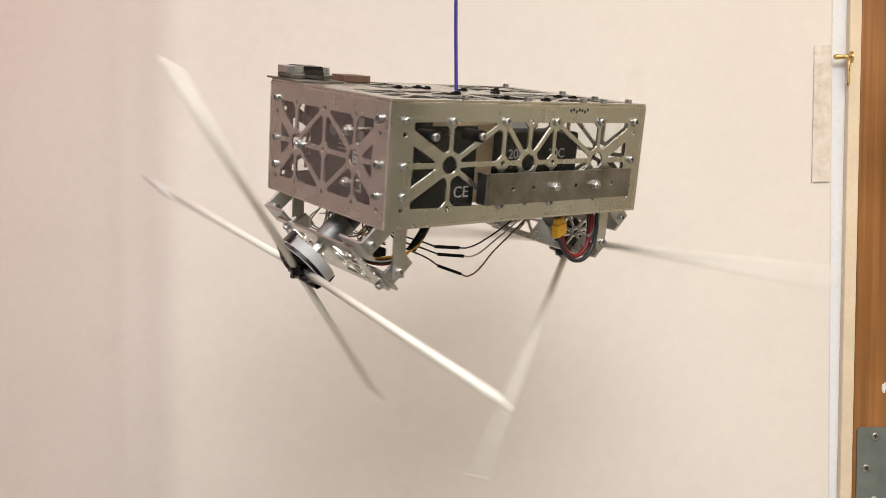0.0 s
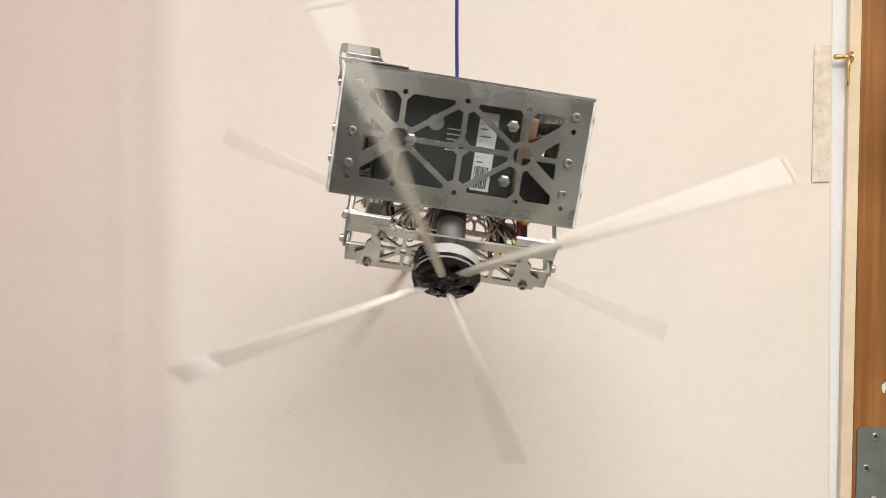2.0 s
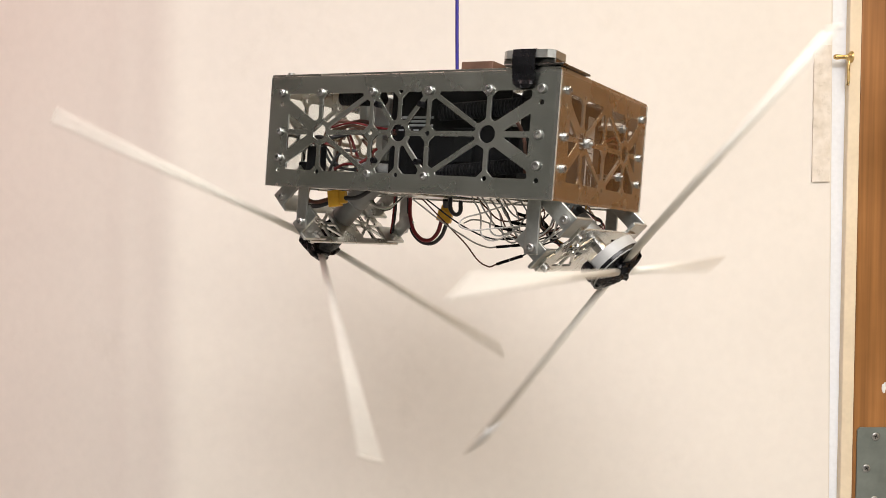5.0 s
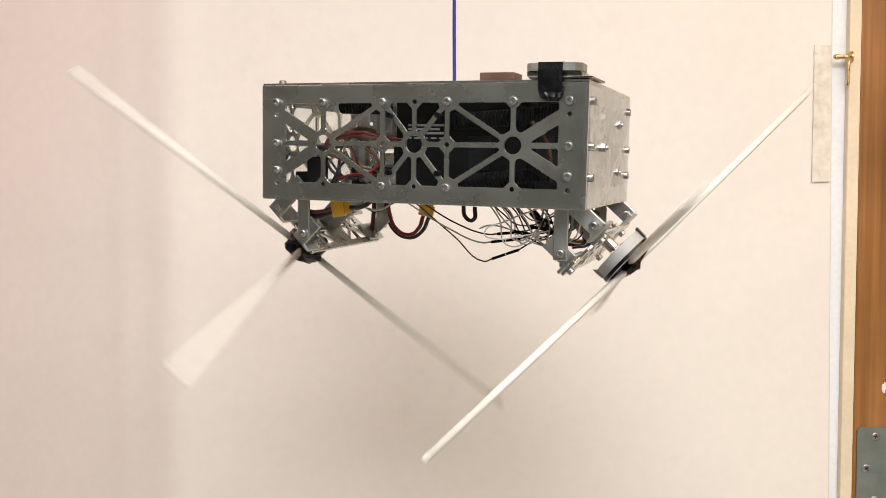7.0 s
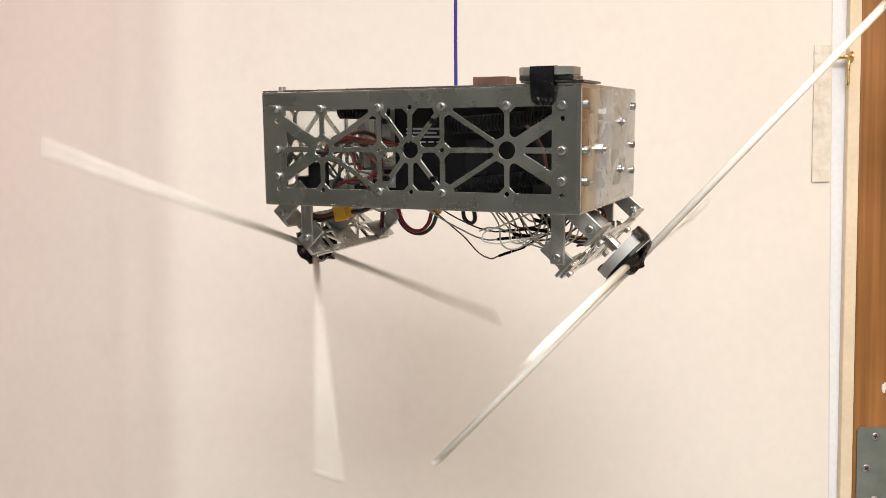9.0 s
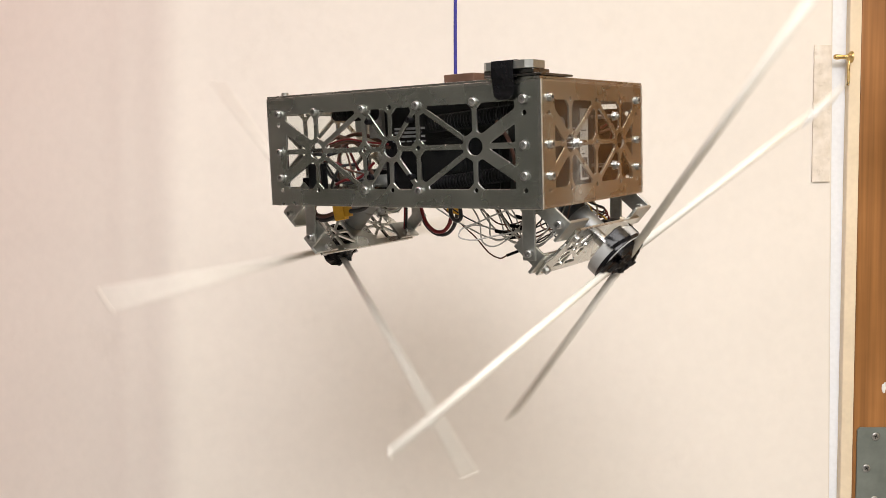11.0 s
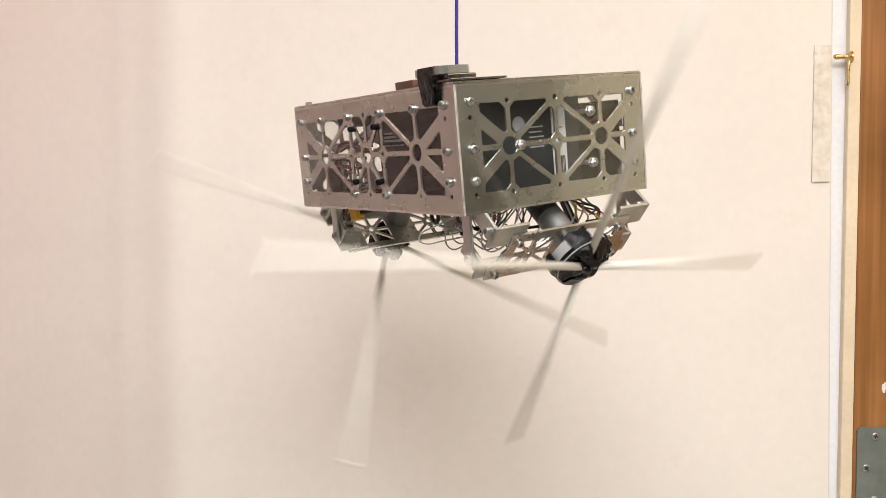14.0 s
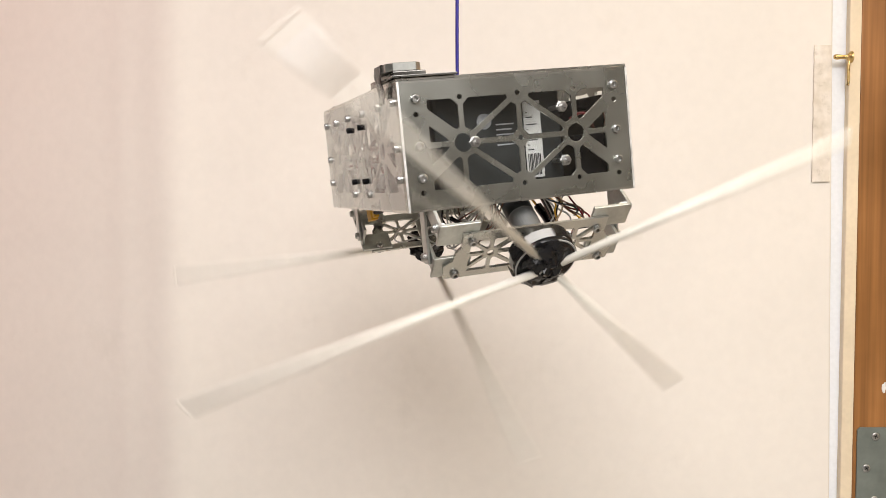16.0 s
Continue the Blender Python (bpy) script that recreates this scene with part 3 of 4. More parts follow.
# what the box holds
pk = part("power_pack", box(0.098, -0.066, -0.046, 0.127, 0.048, 0.042, 0.004), PACK, robot, "dark grey power pack with a white label")
part("label", box(0.1272, 0.013, -0.034, 0.1277, 0.0285, 0.030), LABEL, pk, "white printed label")
for i, (z0, z1) in enumerate(((-0.032, -0.014), (-0.011, -0.009), (-0.007, -0.006), (-0.003, -0.002), (0.001, 0.003), (0.006, 0.0068), (0.010, 0.0125), (0.016, 0.017), (0.020, 0.026))):
    if i == 0:
        for k in range(9):
            part("bar_print", box(0.1278, 0.0145 + 0.0013 * k, z0, 0.1280, 0.0151 + 0.0013 * k + 0.0002 * (k % 3), z1), INK, pk)
    else:
        part("bar_print", box(0.1278, 0.0150, z0, 0.1280, 0.0245 - 0.004 * (i % 3), z0 + 0.0009), INK, pk)
for i in range(5):
    part("bar_print", box(0.1272, -0.012, 0.012 - 0.0042 * i, 0.1274, 0.004 - 0.002 * (i % 2), 0.0132 - 0.0042 * i), SILVER, pk)
part("badge", lathe([(0, 0.0005), (0.0062, 0.0005), (0.0066, 0)], 20), SILVER, pk, "round grey emblem").matrix_basis = pose(0.1270, -0.022, 0.016, 0, 90, 0)

cb = part("circuit_board", box(0.046, 0.081, -0.046, 0.138, 0.0826, 0.030, 0.0002), BOARDG, robot, "black circuit board with chips and a header row")
for x0, z0, x1, z1, hh in ((0.07, -0.01, 0.088, 0.008, 0.002), (0.10, -0.004, 0.112, 0.008, 0.0015), (0.118, 0.006, 0.134, 0.02, 0.008), (0.072, 0.014, 0.094, 0.026, 0.006), (0.118, -0.02, 0.128, -0.012, 0.002), (0.095, -0.02, 0.101, -0.014, 0.002)):
    part("chip", box(x0, 0.0827, z0, x1, 0.0827 + hh, z1, 0.0003), BLACK, cb)
for i in range(18):
    part("pin", box(0.052 + 0.0046 * i, 0.0827, -0.044, 0.0542 + 0.0046 * i, 0.086, -0.0395, 0.0002), SCREW, cb)
tx = part("marking", text_mesh("CE", 0.014), SILVER, cb, "white CE marking")
tx.matrix_basis = pose(0.0600, 0.0829, -0.027, 90, 0, 180)
bt = part("battery", box(-0.085, 0.046, -0.038, 0.012, 0.078, 0.024, 0.003), CASE, robot, "black battery pack with grey lettering")
for x in (-0.002, -0.052):
    part("lettering", text_mesh("20C", 0.0125), SILVER, bt, "grey lettering").matrix_basis = pose(x - 0.004, 0.0783, 0.004, 90, 0, 180)
part("bar_print", box(-0.07, 0.0781, -0.006, -0.03, 0.0783, -0.0045), SILVER, bt)
part("card_block", box(0.015, 0.035, -0.040, 0.060, 0.070, 0.032, 0.002), TAN, robot, "tan card spacer")
# black board added to keep the view through these windows dark
part("dark_fill_board", box(-0.030, -0.070, -0.044, 0.092, -0.067, 0.043, 0.001), BLACK, robot, "black inner board added to darken the windows")
for i in range(3):
    part("bar_print", box(-0.018, -0.0706, 0.0165 - 0.0035 * i, 0.016 - 0.004 * (i % 2), -0.0702, 0.0185 - 0.0035 * i), SILVER, robot)
part("inner_box", box(0.030, -0.066, -0.044, 0.092, 0.030, 0.040, 0.003), CASE, robot, "dark inner case")
part("clip", box(0.040, -0.0745, -0.022, 0.060, -0.0705, 0.008, 0.001), CASE, robot, "grey clip")


def ribbed(p, q, r, pitch=0.0032):
    p, q = Vector(p), Vector(q)
    n = int((q - p).length / pitch)
    prof = [(0, 0)]
    for i in range(n):
        z = i * pitch
        prof += [(r * 0.86, z), (r, z + pitch * 0.3), (r, z + pitch * 0.7), (r * 0.86, z + pitch)]
    prof.append((0, n * pitch))
    return lathe(prof, 14, m=Matrix.Translation(p) @ (q - p).to_track_quat("Z", "Y").to_matrix().to_4x4())


part("conduit", ribbed((-0.080, -0.080, 0.034), (-0.032, -0.080, 0.033), 0.007), BLACK, robot, "black ribbed conduit")
part("conduit", ribbed((0.030, -0.082, 0.020), (0.125, -0.078, 0.027), 0.0075), BLACK, robot, "black ribbed conduit")
part("conduit", ribbed((0.034, -0.082, -0.032), (0.120, -0.080, -0.022), 0.0065), BLACK, robot, "black ribbed conduit")
part("power_board", box(-0.085, -0.050, -0.046, -0.034, 0.010, -0.020, 0.002), CASE, robot, "dark speed controller")
part("capacitor", lathe([(0, 0.018), (0.0055, 0.018), (0.006, 0.017), (0.006, 0), (0, 0)], 16, m=pose(-0.050, -0.062, -0.030, 0, 90, 0)), RING, robot, "grey capacitor", smooth=True)
part("capacitor", lathe([(0, 0.014), (0.0055, 0.014), (0.006, 0.013), (0.006, 0), (0, 0)], 16, m=pose(-0.062, -0.066, -0.034, 0, 0, 0)), SILVER, robot, "grey capacitor", smooth=True)
part("shelf_block", box(-0.060, -0.040, 0.000, -0.030, 0.040, 0.030, 0.001), RING, robot, "pale inner block")
part("inner_post", box(-0.112, 0.02, -0.048, -0.104, 0.03, 0.048, 0.0005), ALUB, robot)
part("inner_angle", box(-0.110, -0.09, -0.045, -0.092, -0.082, -0.012, 0.001), BLACK, robot)


def cable(points, r, material, label=""):
    return part("cable", wire_mesh(points, r), material, robot, label)


cable([(-0.085, -0.086, 0.006), (-0.06, -0.088, 0.010), (-0.04, -0.087, 0.007), (-0.015, -0.084, 0.004)], 0.0010, RED, "red wire")
cable([(-0.085, -0.084, 0.004), (-0.06, -0.086, 0.0075), (-0.04, -0.085, 0.004), (-0.015, -0.082, 0.001)], 0.0014, BROWN, "brown wire")
cable([(-0.08, -0.084, -0.032), (-0.066, -0.088, -0.028), (-0.05, -0.086, -0.026), (-0.036, -0.08, -0.012)], 0.0014, RED, "red wire")
cable([(-0.06, -0.07, -0.004), (-0.045, -0.08, -0.012), (-0.034, -0.082, -0.026)], 0.0016, BROWN, "brown wire")
cable([(0.10, -0.085, 0.02), (0.115, -0.088, 0.0), (0.118, -0.086, -0.03)], 0.0016, BROWN, "brown wire")
cable([(0.128, 0.055, 0.012), (0.133, 0.066, 0.016), (0.130, 0.075, 0.006), (0.12, 0.08, -0.01)], 0.0013, RED, "red wire")
cable([(0.128, 0.052, 0.008), (0.134, 0.066, 0.010), (0.131, 0.078, 0.0)], 0.0013, BROWN, "brown wire")
part("inner_angle", box(0.128, 0.052, -0.045, 0.140, 0.080, -0.002, 0.001), BLACK, robot)


# crowded bay at the rear end
bay = random.Random(23)
for i in range(11):
    xa, xb = bay.uniform(-0.128, -0.095), bay.uniform(-0.075, -0.035)
    za, zb = bay.uniform(-0.040, 0.004), bay.uniform(-0.036, 0.006)
    yd = bay.uniform(-0.088, -0.060)
    cable([(xa, yd + 0.02, za), ((2 * xa + xb) / 3, yd, za + bay.uniform(-0.008, 0.010)), ((xa + 2 * xb) / 3, yd + bay.uniform(-0.004, 0.006), zb + bay.uniform(-0.006, 0.010)), (xb, yd + 0.012, zb)], bay.choice((0.0010, 0.0014, 0.0019)), (BROWN, WIREB, BROWN, RED, WIREB, BROWN)[i % 6])
part("inner_bracket", box(-0.074, -0.060, 0.012, -0.066, -0.052, 0.046, 0.0008), ALUB, robot, "aluminium inner bracket")
part("inner_bracket", box(-0.052, -0.066, 0.010, -0.036, -0.056, 0.036, 0.0010), RING, robot, "grey inner bracket")
part("inner_angle", box(-0.128, -0.080, -0.045, -0.112, -0.060, -0.026, 0.0010), BLACK, robot)
part("clear_bag", box(-0.086, -0.079, -0.046, -0.038, -0.071, -0.020, 0.003), FILM, robot, "clear plastic bag round a circuit")
part("clip", box(0.099, -0.082, 0.009, 0.106, -0.076, 0.020, 0.0008), LABEL, robot, "small white clip")
for i in range(5):
    part("bar_print", box(-0.0205 + 0.008 * i, -0.0706, 0.0055, -0.0150 + 0.008 * i, -0.0702, 0.0067), SILVER, robot)


# ---- drive units under both ends ----
def unit(sx, hub, tilt, gap):
    """Motor on a tilted lattice plate, held by flat bars and straps; n is the axle, u runs up the plate."""
    a = radians(tilt)
    n = Vector((sx * math.cos(a), 0, -math.sin(a)))
    u = Vector((sx * math.sin(a), 0, math.cos(a)))
    v = n.cross(u)
    base = Matrix((u, v, n)).transposed().to_4x4()
    base.translation = Vector(hub)
    back = base @ Matrix.Translation((0, 0, -gap))
    vs = 1 if v.y > 0 else -1
    # plate in (u, v): narrow above, wide below
    o = -hub[1] * vs
    out = [(-0.0335, -0.0745), (-0.0335, 0.0745), (-0.018, 0.0765), (-0.013, 0.0690), (-0.004, 0.0675), (0.001, 0.0640), (0.0165, 0.0640), (0.0165, -0.0640), (0.001, -0.0640), (-0.004, -0.0675), (-0.013, -0.0690), (-0.018, -0.0765)]
    out = [(x, y + o + 0.004 * vs) for x, y in out]
    holes = []
    for s in (-1, 1):
        c = 0.037 * s
        t = [(c, 1, 0.0016), (c, -1, 0.0016), (0, 0, 0.0016), (0.012 * s, 0.02, 0.0016), (0.012 * s, -0.02, 0.0016), (0.062 * s, 0, 0.0016), (0.060 * s, 0.02, 0.0016), (0.060 * s, -0.02, 0.0016)]
        lo, hi = sorted((0.0165 * s, 0.0555 * s))
        for w in wheel_windows(c, t, lo, hi, -0.0195, 0.0175, hub=0.0065, cham=0.0012):
            holes.append([(y * 0.92 - 0.0085, x + o + 0.004 * vs) for x, y in w])
        holes.append([(y - 0.0085, x + o + 0.004 * vs) for x, y in disc(c, 0, 0.003, 14)])
    pl = part("mount_plate", sheet(out, holes, 0.0025), ALU, robot, "lattice-cut aluminium motor mount plate")
    pl.matrix_basis = back
    for x, y in ((0.0055, -0.0555), (-0.0290, -0.0655), (0.0075, 0.0555), (-0.0280, 0.0655)):
        part("screw", SCREW_ME, SCREW, pl).matrix_basis = pose(x, y + o + 0.004 * vs, 0)
        part("nut", NUT_ME, SCREW, pl).matrix_basis = pose(x, y + o + 0.004 * vs, -0.0055, 180, 0, 0)
    # upper and lower angle rails behind the plate, with side arms along the axle
    for s in (-1, 1):
        yo = o + 0.004 * vs + s * 0.0845
        yi = o + 0.004 * vs + s * 0.050
        y0, y1 = sorted((yo, yi))
        rail = box(0.004, y0, -0.0055, 0.0255, y1, -0.0026, 0.0006, m=back)
        rail = box(0.0105, min(yo, yo - s * 0.003), -0.046, 0.0255, max(yo, yo - s * 0.003), -0.0026, 0.0006, bm=rail, m=back)
        ar = part("upper_arm", rail, ALUB, robot, "aluminium angle bracket arm")
        y0, y1 = sorted((yo, o + 0.004 * vs + s * 0.052))
        rail = box(-0.0325, y0, -0.0055, -0.0110, y1, -0.0026, 0.0006, m=back)
        rail = box(-0.0255, min(yo, yo - s * 0.003), -0.029, -0.0110, max(yo, yo - s * 0.003), -0.0026, 0.0006, bm=rail, m=back)
        lo_ = part("lower_arm", rail, ALUB, robot, "aluminium angle bracket arm")
        # vertical strap from the box down to the lower arm
        foot = back @ Vector((-0.0185, yo, -0.0135))
        out_y = 1 if foot.y > 0 else -1
        ys = foot.y + out_y * 0.0004
        y0, y1 = sorted((ys, ys + out_y * 0.0024))
        st = part("strap", box(foot.x - 0.0062, y0, foot.z - 0.006, foot.x + 0.0062, y1, -H / 2 + 0.008, 0.0009), ALUB, robot, "flat aluminium strap")
        sc = part("screw", SCREW_ME, SCREW, st)
        sc.matrix_basis = Matrix.Translation((foot.x, ys + out_y * 0.0024, foot.z)) @ pose(0, 0, 0, -90 * out_y, 0, 0)
        knee = back @ Vector((0.0175, yo, -0.0095))
        sc = part("screw", SCREW_ME, SCREW, ar)
        sc.matrix_basis = Matrix.Translation((knee.x, knee.y + out_y * 0.0002, knee.z)) @ pose(0, 0, 0, -90 * out_y, 0, 0)
        part("nut", NUT_ME, SCREW, ar).matrix_basis = Matrix.Translation((knee.x, knee.y - out_y * 0.003, knee.z)) @ pose(0, 0, 0, 90 * out_y, 0, 0)
    # motor: gearbox and can, then the shaft
    mo = part("motor", lathe([(0, -0.0026), (0.0115, -0.0026), (0.012, -0.0032), (0.012, -0.027), (0.0114, -0.0275), (0.0114, -0.0285), (0.0119, -0.029)], 32, m=back), MOTOR, robot, "zinc gear motor with a dark can")
    part("can", lathe([(0.0119, -0.029), (0.0119, -0.070), (0.0108, -0.072), (0.0, -0.072)], 32, m=back), MOTORB if sx > 0 else MOTOR, mo)
    part("shaft", lathe([(0.0, 0.030), (0.002, 0.030), (0.002, 0.010), (0.0055, 0.010), (0.0055, 0.0), (0.0, 0.0)], 16, m=back), SCREW if sx > 0 else TAPEB, mo, smooth=False)
    return base


def spoked_wheel(lengths, angles, cones, seed, rad, skin, words):
    e = rad - 0.0030
    ring = lathe([(e, -0.003), (e, -0.017), (rad - 0.0004, -0.017), (rad, -0.0165), (rad, -0.0035), (rad - 0.0004, -0.003), (e, -0.003)], 40)
    ring = lathe([(0.0025, -0.011), (e, -0.012), (e, -0.014), (0.0025, -0.014), (0.0025, -0.011)], 40, bm=ring)
    ring = lathe([(0, -0.004), (0.007, -0.005), (0.0075, -0.017), (0, -0.017)], 18, bm=ring)
    w = part("spoked_wheel", ring, skin, robot, words, smooth=False)
    for k, (r, an, co) in enumerate(zip(lengths, angles, cones)):
        d = Vector((math.cos(an) * math.cos(co), math.sin(an) * math.cos(co), math.sin(co)))
        lift = Vector((0, 0, 0.0018 if k % 2 else -0.0018))
        bm = rod(lift * 1.0 + d * 0.002, d * (r - 0.003) + lift * 0.4, 0.0034, 14)
        bm = rod(d * (r - 0.003) + lift * 0.4, d * r + lift * 0.4, 0.0034, 14, bm=bm, r2=0.0026)
        sp = part("spoke", bm, WHITE, w, "straight white plastic rod", smooth=True)
        if k == 0 and seed == 1:
            part("tape_wrap", rod(d * (r - 0.058), d * (r - 0.012), 0.0037, 14), LABEL, sp, "white tape round the rod", smooth=True)
    part("tape_disc", lathe([(0, -0.0010), (rad * 0.55, -0.0018), (rad - 0.002, -0.0026), (rad + 0.0005, -0.0040), (rad + 0.0005, -0.0070), (rad - 0.0003, -0.0072)], 28), TAPEB, w, "black tape filling the hub")
    rnd = random.Random(seed)
    fat = 1.0 if seed == 1 else 1.65
    lump = bmesh.new()
    bmesh.ops.create_icosphere(lump, subdivisions=3, radius=1)
    for q in lump.verts:
        k = 1 + 0.45 * noise.noise(q.co * 2.2 + Vector((seed, 0, 0))) + 0.25 * noise.noise(q.co * 6)
        q.co = Vector((q.co.x * 0.0125 * k * fat, q.co.y * 0.0120 * k * fat, q.co.z * 0.0080 * k * fat))
    part("tape_lump", lump, TAPEB, w, "crumpled black tape binding the rods")
    for i, an in enumerate((angles[0] + 0.35, angles[0] - 0.55, angles[1] + 0.5, angles[2] - 0.3, angles[3] + 0.6)):
        s = bmesh.new()
        cols = []
        for j in range(7):
            f = j / 6
            r = 0.008 + (rad - 0.0078 + 0.0008 * (i % 3)) * min(1, f * 1.2)
            z = 0.005 - 0.009 * f + (0.0 if i % 2 else -0.016 * max(0.0, f - 0.7) / 0.3)
            cols.append([s.verts.new((r * math.cos(an + o) + 0.0008 * rnd.uniform(-1, 1), r * math.sin(an + o), z + 0.0012 * rnd.uniform(-1, 1))) for o in (-0.38, -0.12, 0.14, 0.36 + 0.04 * rnd.uniform(-1, 1))])
        for p, q in zip(cols, cols[1:]):
            for k in range(3):
                s.faces.new((p[k], p[k + 1], q[k + 1], q[k]))
        ext = bmesh.ops.extrude_face_region(s, geom=s.faces[:])
        bmesh.ops.translate(s, vec=(0.0004, 0.0004, 0.0008), verts=[x for x in ext["geom"] if isinstance(x, bmesh.types.BMVert)])
        part("tape_tail", s, TAPEB, w, "loose end of black tape")
    return w


FRONT = unit(1, (0.1715, 0.0035, -0.1043), 41.6, 0.030)
REAR = unit(-1, (-0.1654, 0.0045, -0.1052), 45.1, 0.036)
front_wheel = spoked_wheel((0.3159, 0.3116, 0.2682, 0.2622), [radians(d) for d in (0, 68.8, 179.5, 250.8)], (-0.0075, -0.0131, 0.0387, 0.0006), 1, 0.0265, RING, "grey plastic wheel hub with four white rods taped on")
rear_wheel = spoked_wheel((0.2877, 0.2855, 0.2812, 0.2833), [radians(d) for d in (0, 83.0, 179.8, 262.5)], (0.0707, 0.0449, 0.0333, -0.0212), 2, 0.0185, TAPEB, "small black-taped hub with four white rods")


# ---- cables below the box ----
def connector(m, material, sx=0.016, label="amber plug connector"):
    bm = box(-sx / 2, -0.004, -0.008, sx / 2, 0.004, 0.004, 0.001)
    bm = box(-sx / 2 + 0.002, -0.003, 0.004, sx / 2 - 0.002, 0.003, 0.010, 0.001, bm=bm)
    c = part("connector", bm, material, robot, label)
    c.matrix_basis = m
    return c


def plug(p, q):
    p, q = Vector(p), Vector(q)
    m = Matrix.Translation((p + q) / 2) @ (q - p).to_track_quat("X", "Z").to_matrix().to_4x4()
    h = (q - p).length / 2
    bm = box(-h, -0.0014, -0.0014, -0.0006, 0.0014, 0.0014, 0.0003, m=m)
    bm = box(0.0006, -0.0014, -0.0014, h, 0.0014, 0.0014, 0.0003, bm=bm, m=m)
    part("wire_plug", bm, BLACK, robot, "small black jumper plug")


# battery leads near the rear end
connector(pose(-0.084, -0.073, -0.0590, 0, 80, 8), YELLOW, 0.0155)
cable([(-0.134, -0.055, -0.049), (-0.127, -0.066, -0.060), (-0.110, -0.072, -0.064), (-0.092, -0.073, -0.060)], 0.0022, BROWN, "dark red battery lead")
cable([(-0.137, -0.052, -0.049), (-0.130, -0.064, -0.064), (-0.112, -0.071, -0.068), (-0.092, -0.072, -0.063)], 0.0022, WIREB, "black battery lead")
cable([(-0.075, -0.073, -0.0585), (-0.064, -0.068, -0.057), (-0.056, -0.060, -0.050)], 0.0022, WIREB, "black battery lead")
cable([(-0.118, 0.070, -0.050), (-0.1195, 0.072, -0.072), (-0.1215, 0.072, -0.094)], 0.0014, RED, "red motor lead")
cable([(-0.1155, 0.070, -0.050), (-0.1172, 0.072, -0.072), (-0.1195, 0.072, -0.094)], 0.0013, WIREB, "black motor lead")
part("motor_plug", box(-0.1245, 0.069, -0.103, -0.1175, 0.075, -0.094, 0.0008), LABEL, robot, "small white motor plug")
for i in range(3):
    cable([(-0.108 + 0.003 * i, 0.004, -0.052), (-0.098, 0.003 + 0.004 * i, -0.061 - 0.001 * i), (-0.084, 0.005 + 0.002 * i, -0.064 - 0.001 * i), (-0.066, 0.0, -0.058), (-0.05, -0.01, -0.051)], 0.0009, (GREY, GREENW, WIREB)[i])
# battery lead on the other long side
connector(pose(-0.0615, 0.0865, -0.0660, 0, 12, 15), YELLOW, 0.016)
cable([(-0.059, 0.082, -0.050), (-0.060, 0.0855, -0.057)], 0.004, WIREB)
cable([(-0.066, 0.0865, -0.074), (-0.072, 0.088, -0.088), (-0.084, 0.089, -0.0955), (-0.098, 0.088, -0.090), (-0.106, 0.086, -0.072), (-0.107, 0.084, -0.050)], 0.0022, RED, "red battery lead")
cable([(-0.060, 0.0885, -0.075), (-0.070, 0.092, -0.092), (-0.085, 0.0935, -0.099), (-0.102, 0.092, -0.092), (-0.110, 0.090, -0.074), (-0.111, 0.087, -0.050)], 0.0022, WIREB, "black battery lead")
# loose jumper wires on that side
for i, (p, q, e) in enumerate((((0.058, 0.05, -0.083), (0.030, 0.05, -0.0865), (-0.06, 0.045, -0.052)), ((0.054, 0.05, -0.0905), (0.024, 0.05, -0.0950), (-0.075, 0.040, -0.052)), ((0.053, 0.05, -0.1015), (0.0255, 0.05, -0.1120), (-0.068, 0.05, -0.052)))):
    plug(p, q)
    pv, qv, ev = Vector(p), Vector(q), Vector(e)
    cable([qv, qv + (qv - pv) * 0.35 + Vector((0, 0, 0.0004)), (qv + ev) / 2 + Vector((0.006, 0, -0.010)), ev], 0.0008, (WIREB, GREY, BROWN)[i])
    cable([pv, pv + (pv - qv) * 0.4 + Vector((0, 0, 0.003)), Vector((0.10, 0.045, -0.066 - 0.004 * i)), Vector((0.108, 0.035, -0.052))], 0.0008, WIREB)
for i, mtr in enumerate((RED, WIREB, LABEL, BROWN, YELLOW)):
    cable([(0.142, 0.036 + 0.002 * i, -0.082), (0.128, 0.046, -0.0920 + 0.0012 * i), (0.10, 0.050, -0.0930 + 0.0014 * i), (0.082, 0.050 + 0.001 * i, -0.080), (0.066, 0.046, -0.062), (0.06, 0.04, -0.050)], 0.0010, mtr)
part("cable_wrap", wire_mesh([(0.086, 0.051, -0.084), (0.075, 0.0495, -0.072), (0.066, 0.0465, -0.062)], 0.0040), TAPEB, robot, "black tape round the cable bundle")
for i in range(4):
    cable([(0.118 - 0.003 * i, 0.030, -0.05), (0.121 - 0.003 * i, 0.038, -0.072), (0.126 - 0.002 * i, 0.040, -0.090), (0.112, 0.030 + 0.003 * i, -0.095)], 0.0011, (WIREB, GREY, WIREB, BROWN)[i])
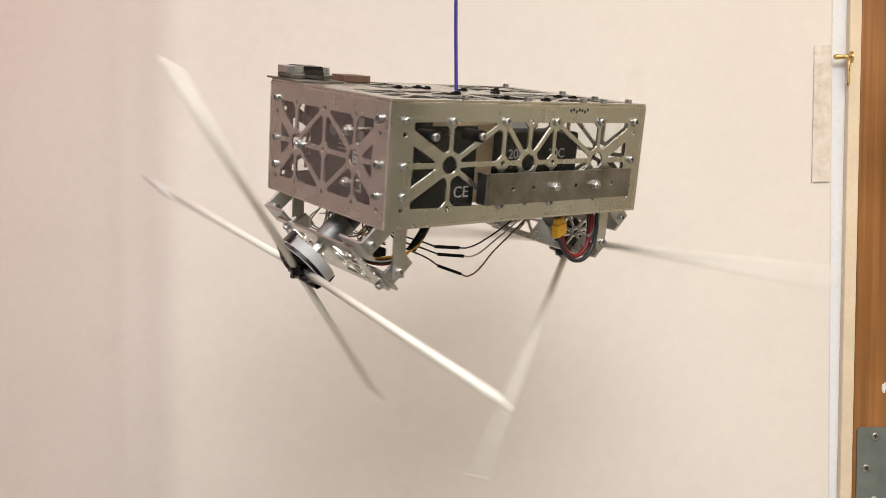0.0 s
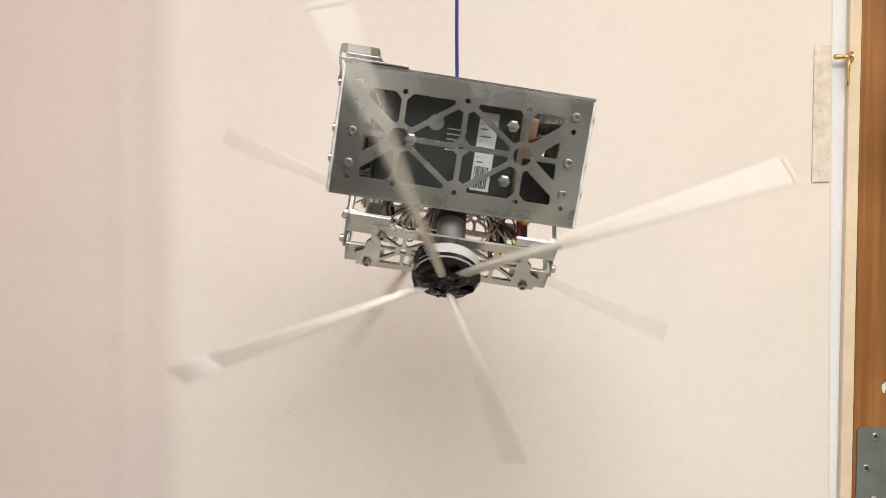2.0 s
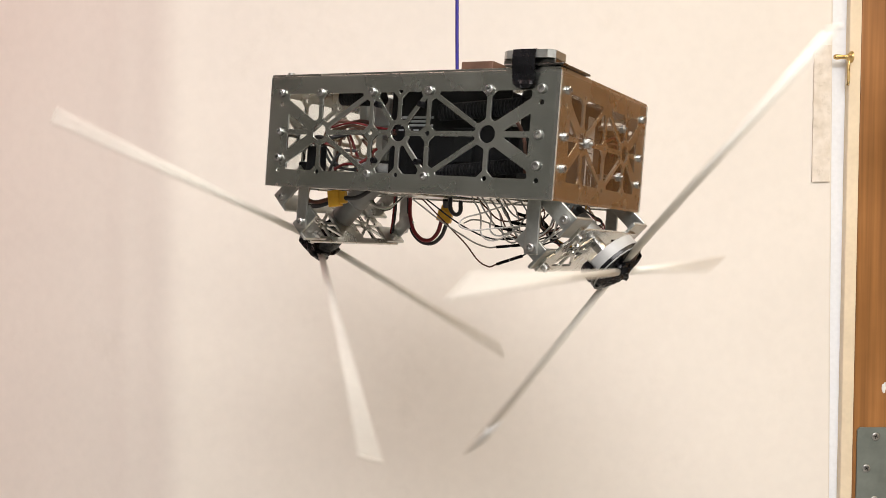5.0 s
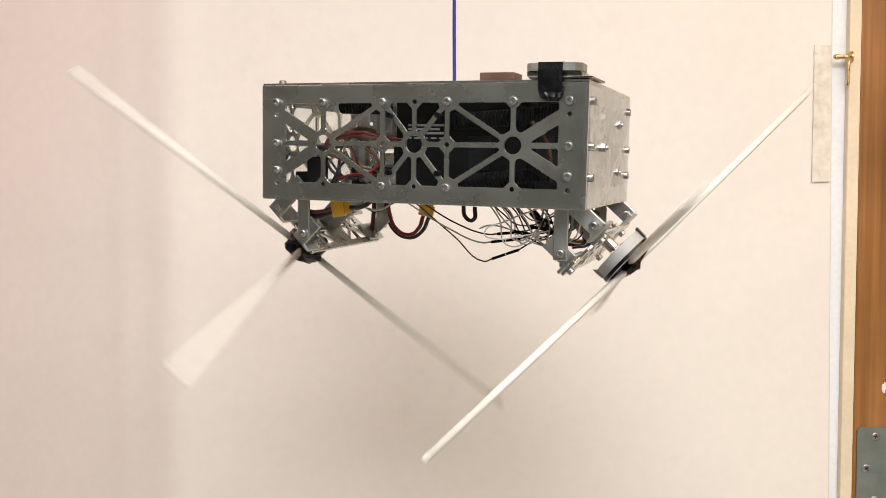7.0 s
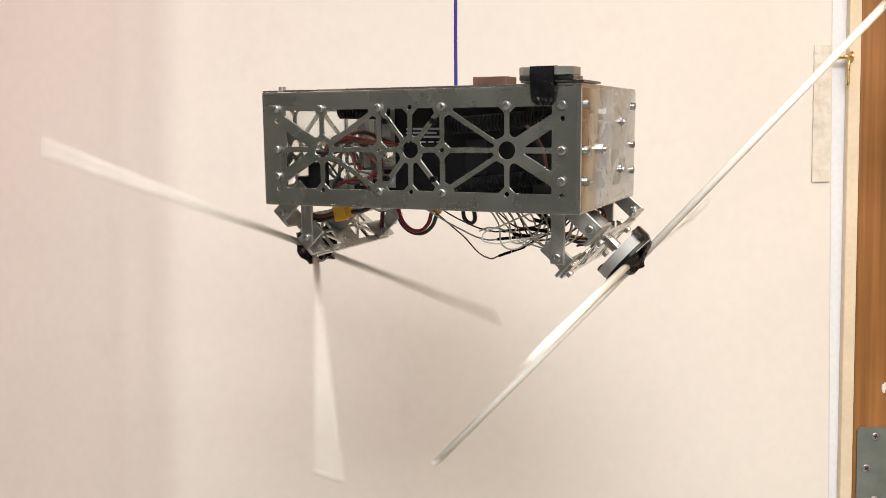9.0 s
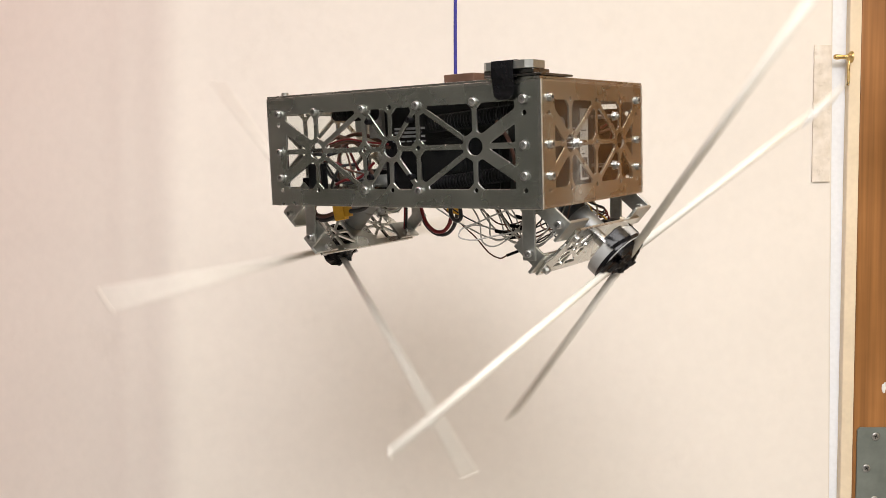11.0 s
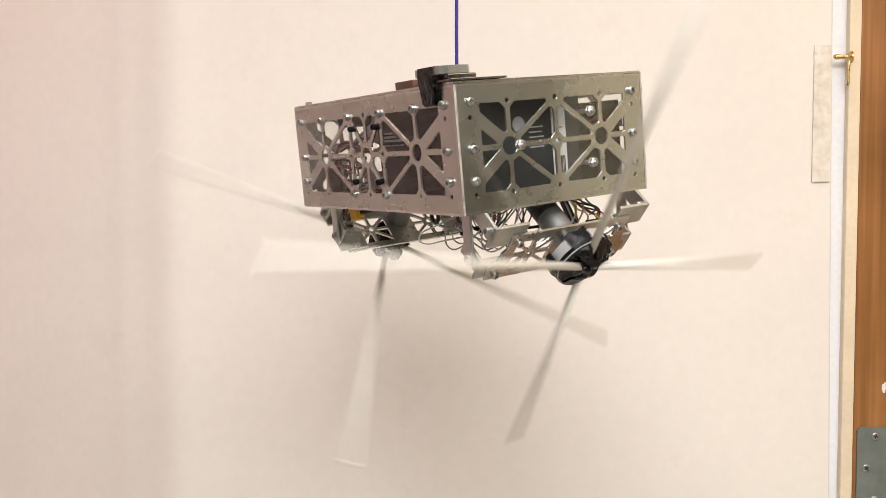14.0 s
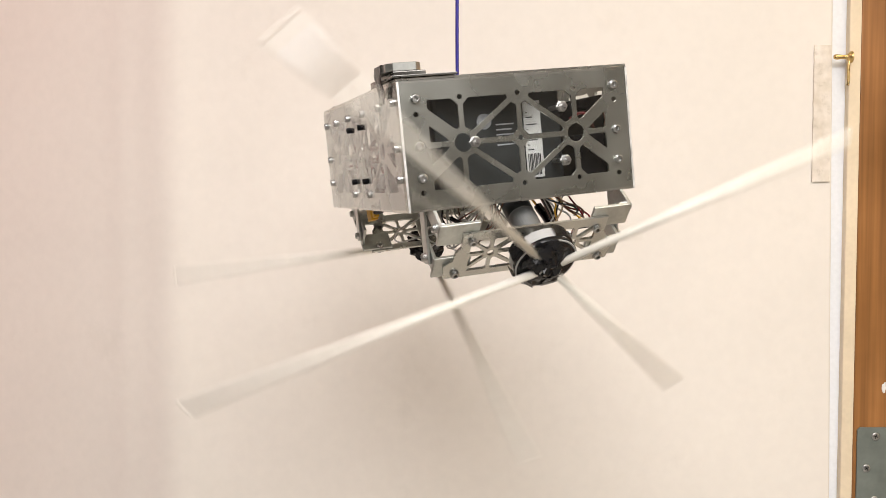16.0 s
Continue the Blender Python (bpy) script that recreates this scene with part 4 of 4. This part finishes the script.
# tangle of thin wires by the front end
rnd = random.Random(11)
for i in range(15):
    x0 = rnd.uniform(0.05, 0.10)
    x1 = rnd.uniform(0.085, 0.128)
    dz = rnd.uniform(-0.088, -0.064)
    yy = rnd.uniform(-0.066, 0.0)
    cable([(x0, yy, -0.050), (x0 + 0.012, yy - 0.004, -0.058 - rnd.uniform(0, 0.008)), ((x0 + x1) / 2, yy + rnd.uniform(-0.01, 0.01), dz), (x1, yy + rnd.uniform(-0.012, 0.012), dz + rnd.uniform(0.0, 0.014)), (x1 + 0.004, yy * 0.5, -0.052)], 0.0007, (GREY, GREY, BROWN, GREY, WIREB)[i % 5])
cable([(0.046, -0.055, -0.0735), (0.056, -0.056, -0.070), (0.085, -0.054, -0.076), (0.112, -0.052, -0.080)], 0.0007, GREY)
plug((0.078, -0.056, -0.0745), (0.094, -0.056, -0.0765))
plug((0.090, -0.050, -0.070), (0.108, -0.050, -0.072))
plug((0.094, -0.048, -0.062), (0.110, -0.046, -0.066))
cable([(0.104, -0.062, -0.052), (0.078, -0.080, -0.064), (0.062, -0.090, -0.0745), (0.070, -0.091, -0.0785), (0.092, -0.082, -0.076), (0.112, -0.066, -0.072)], 0.0007, GREY, "pale cable tie loop")
cable([(0.030, -0.055, -0.052), (0.033, -0.056, -0.064), (0.040, -0.056, -0.066), (0.041, -0.055, -0.054)], 0.0019, WIREB, "black cable tie loop")
for i in range(12):
    y0, y1 = rnd.uniform(0.022, 0.06), rnd.uniform(0.028, 0.068)
    zz = rnd.uniform(-0.078, -0.064)
    cable([(0.112 + rnd.uniform(-0.01, 0.008), y0, -0.049), (0.122 + rnd.uniform(-0.008, 0.008), (y0 + y1) / 2 + rnd.uniform(-0.008, 0.008), (zz - 0.05) / 2), (0.130 + rnd.uniform(-0.006, 0.004), y1, zz), (0.122, y1 + rnd.uniform(-0.01, 0.01), zz - 0.006)], 0.0008, (RED, BROWN, WIREB, TAN, GREY, YELLOW)[i % 6])
part("wire_plug", box(0.126, 0.045, -0.081, 0.139, 0.071, -0.074, 0.001, m=None), BLACK, robot, "black ribbon cable plug")

# ---- the cord ----
cord_bm = bmesh.new()
turns, seg = 260, 8
prev = None
for j in range(turns + 1):
    z = 1.062 * j / turns
    ring = []
    for k in range(seg):
        an = 2 * math.pi * k / seg
        r = 0.00165 + 0.00018 * math.cos(3 * an + z * 1500)
        ring.append(cord_bm.verts.new((r * math.cos(an), r * math.sin(an), z)))
    if prev:
        for k in range(seg):
            cord_bm.faces.new((prev[k], prev[(k + 1) % seg], ring[(k + 1) % seg], ring[k]))
    prev = ring
cord = tagged(part("cord", cord_bm, BLUE, smooth=True), "thin dark blue cord hanging from the ceiling", "cord")


# ---- what moves ----
def motions():
    walk(robot, [(t, pose(*r)) for t, *r in BODY])
    ty = [b[0] for b in BODY]
    walk(cord, [(t, pose(x, float(np.interp(t, ty, [b[2] for b in BODY])), 1.5415)) for t, x in CORD])
    for wheel, base, turn in ((front_wheel, FRONT, TURN_FRONT), (rear_wheel, REAR, TURN_REAR)):
        ts, ds = zip(*turn)
        walk(wheel, [(i / 10, base @ pose(0, 0, 0, 0, 0, float(np.interp(i / 10, ts, ds)))) for i in range(161)])


motions()
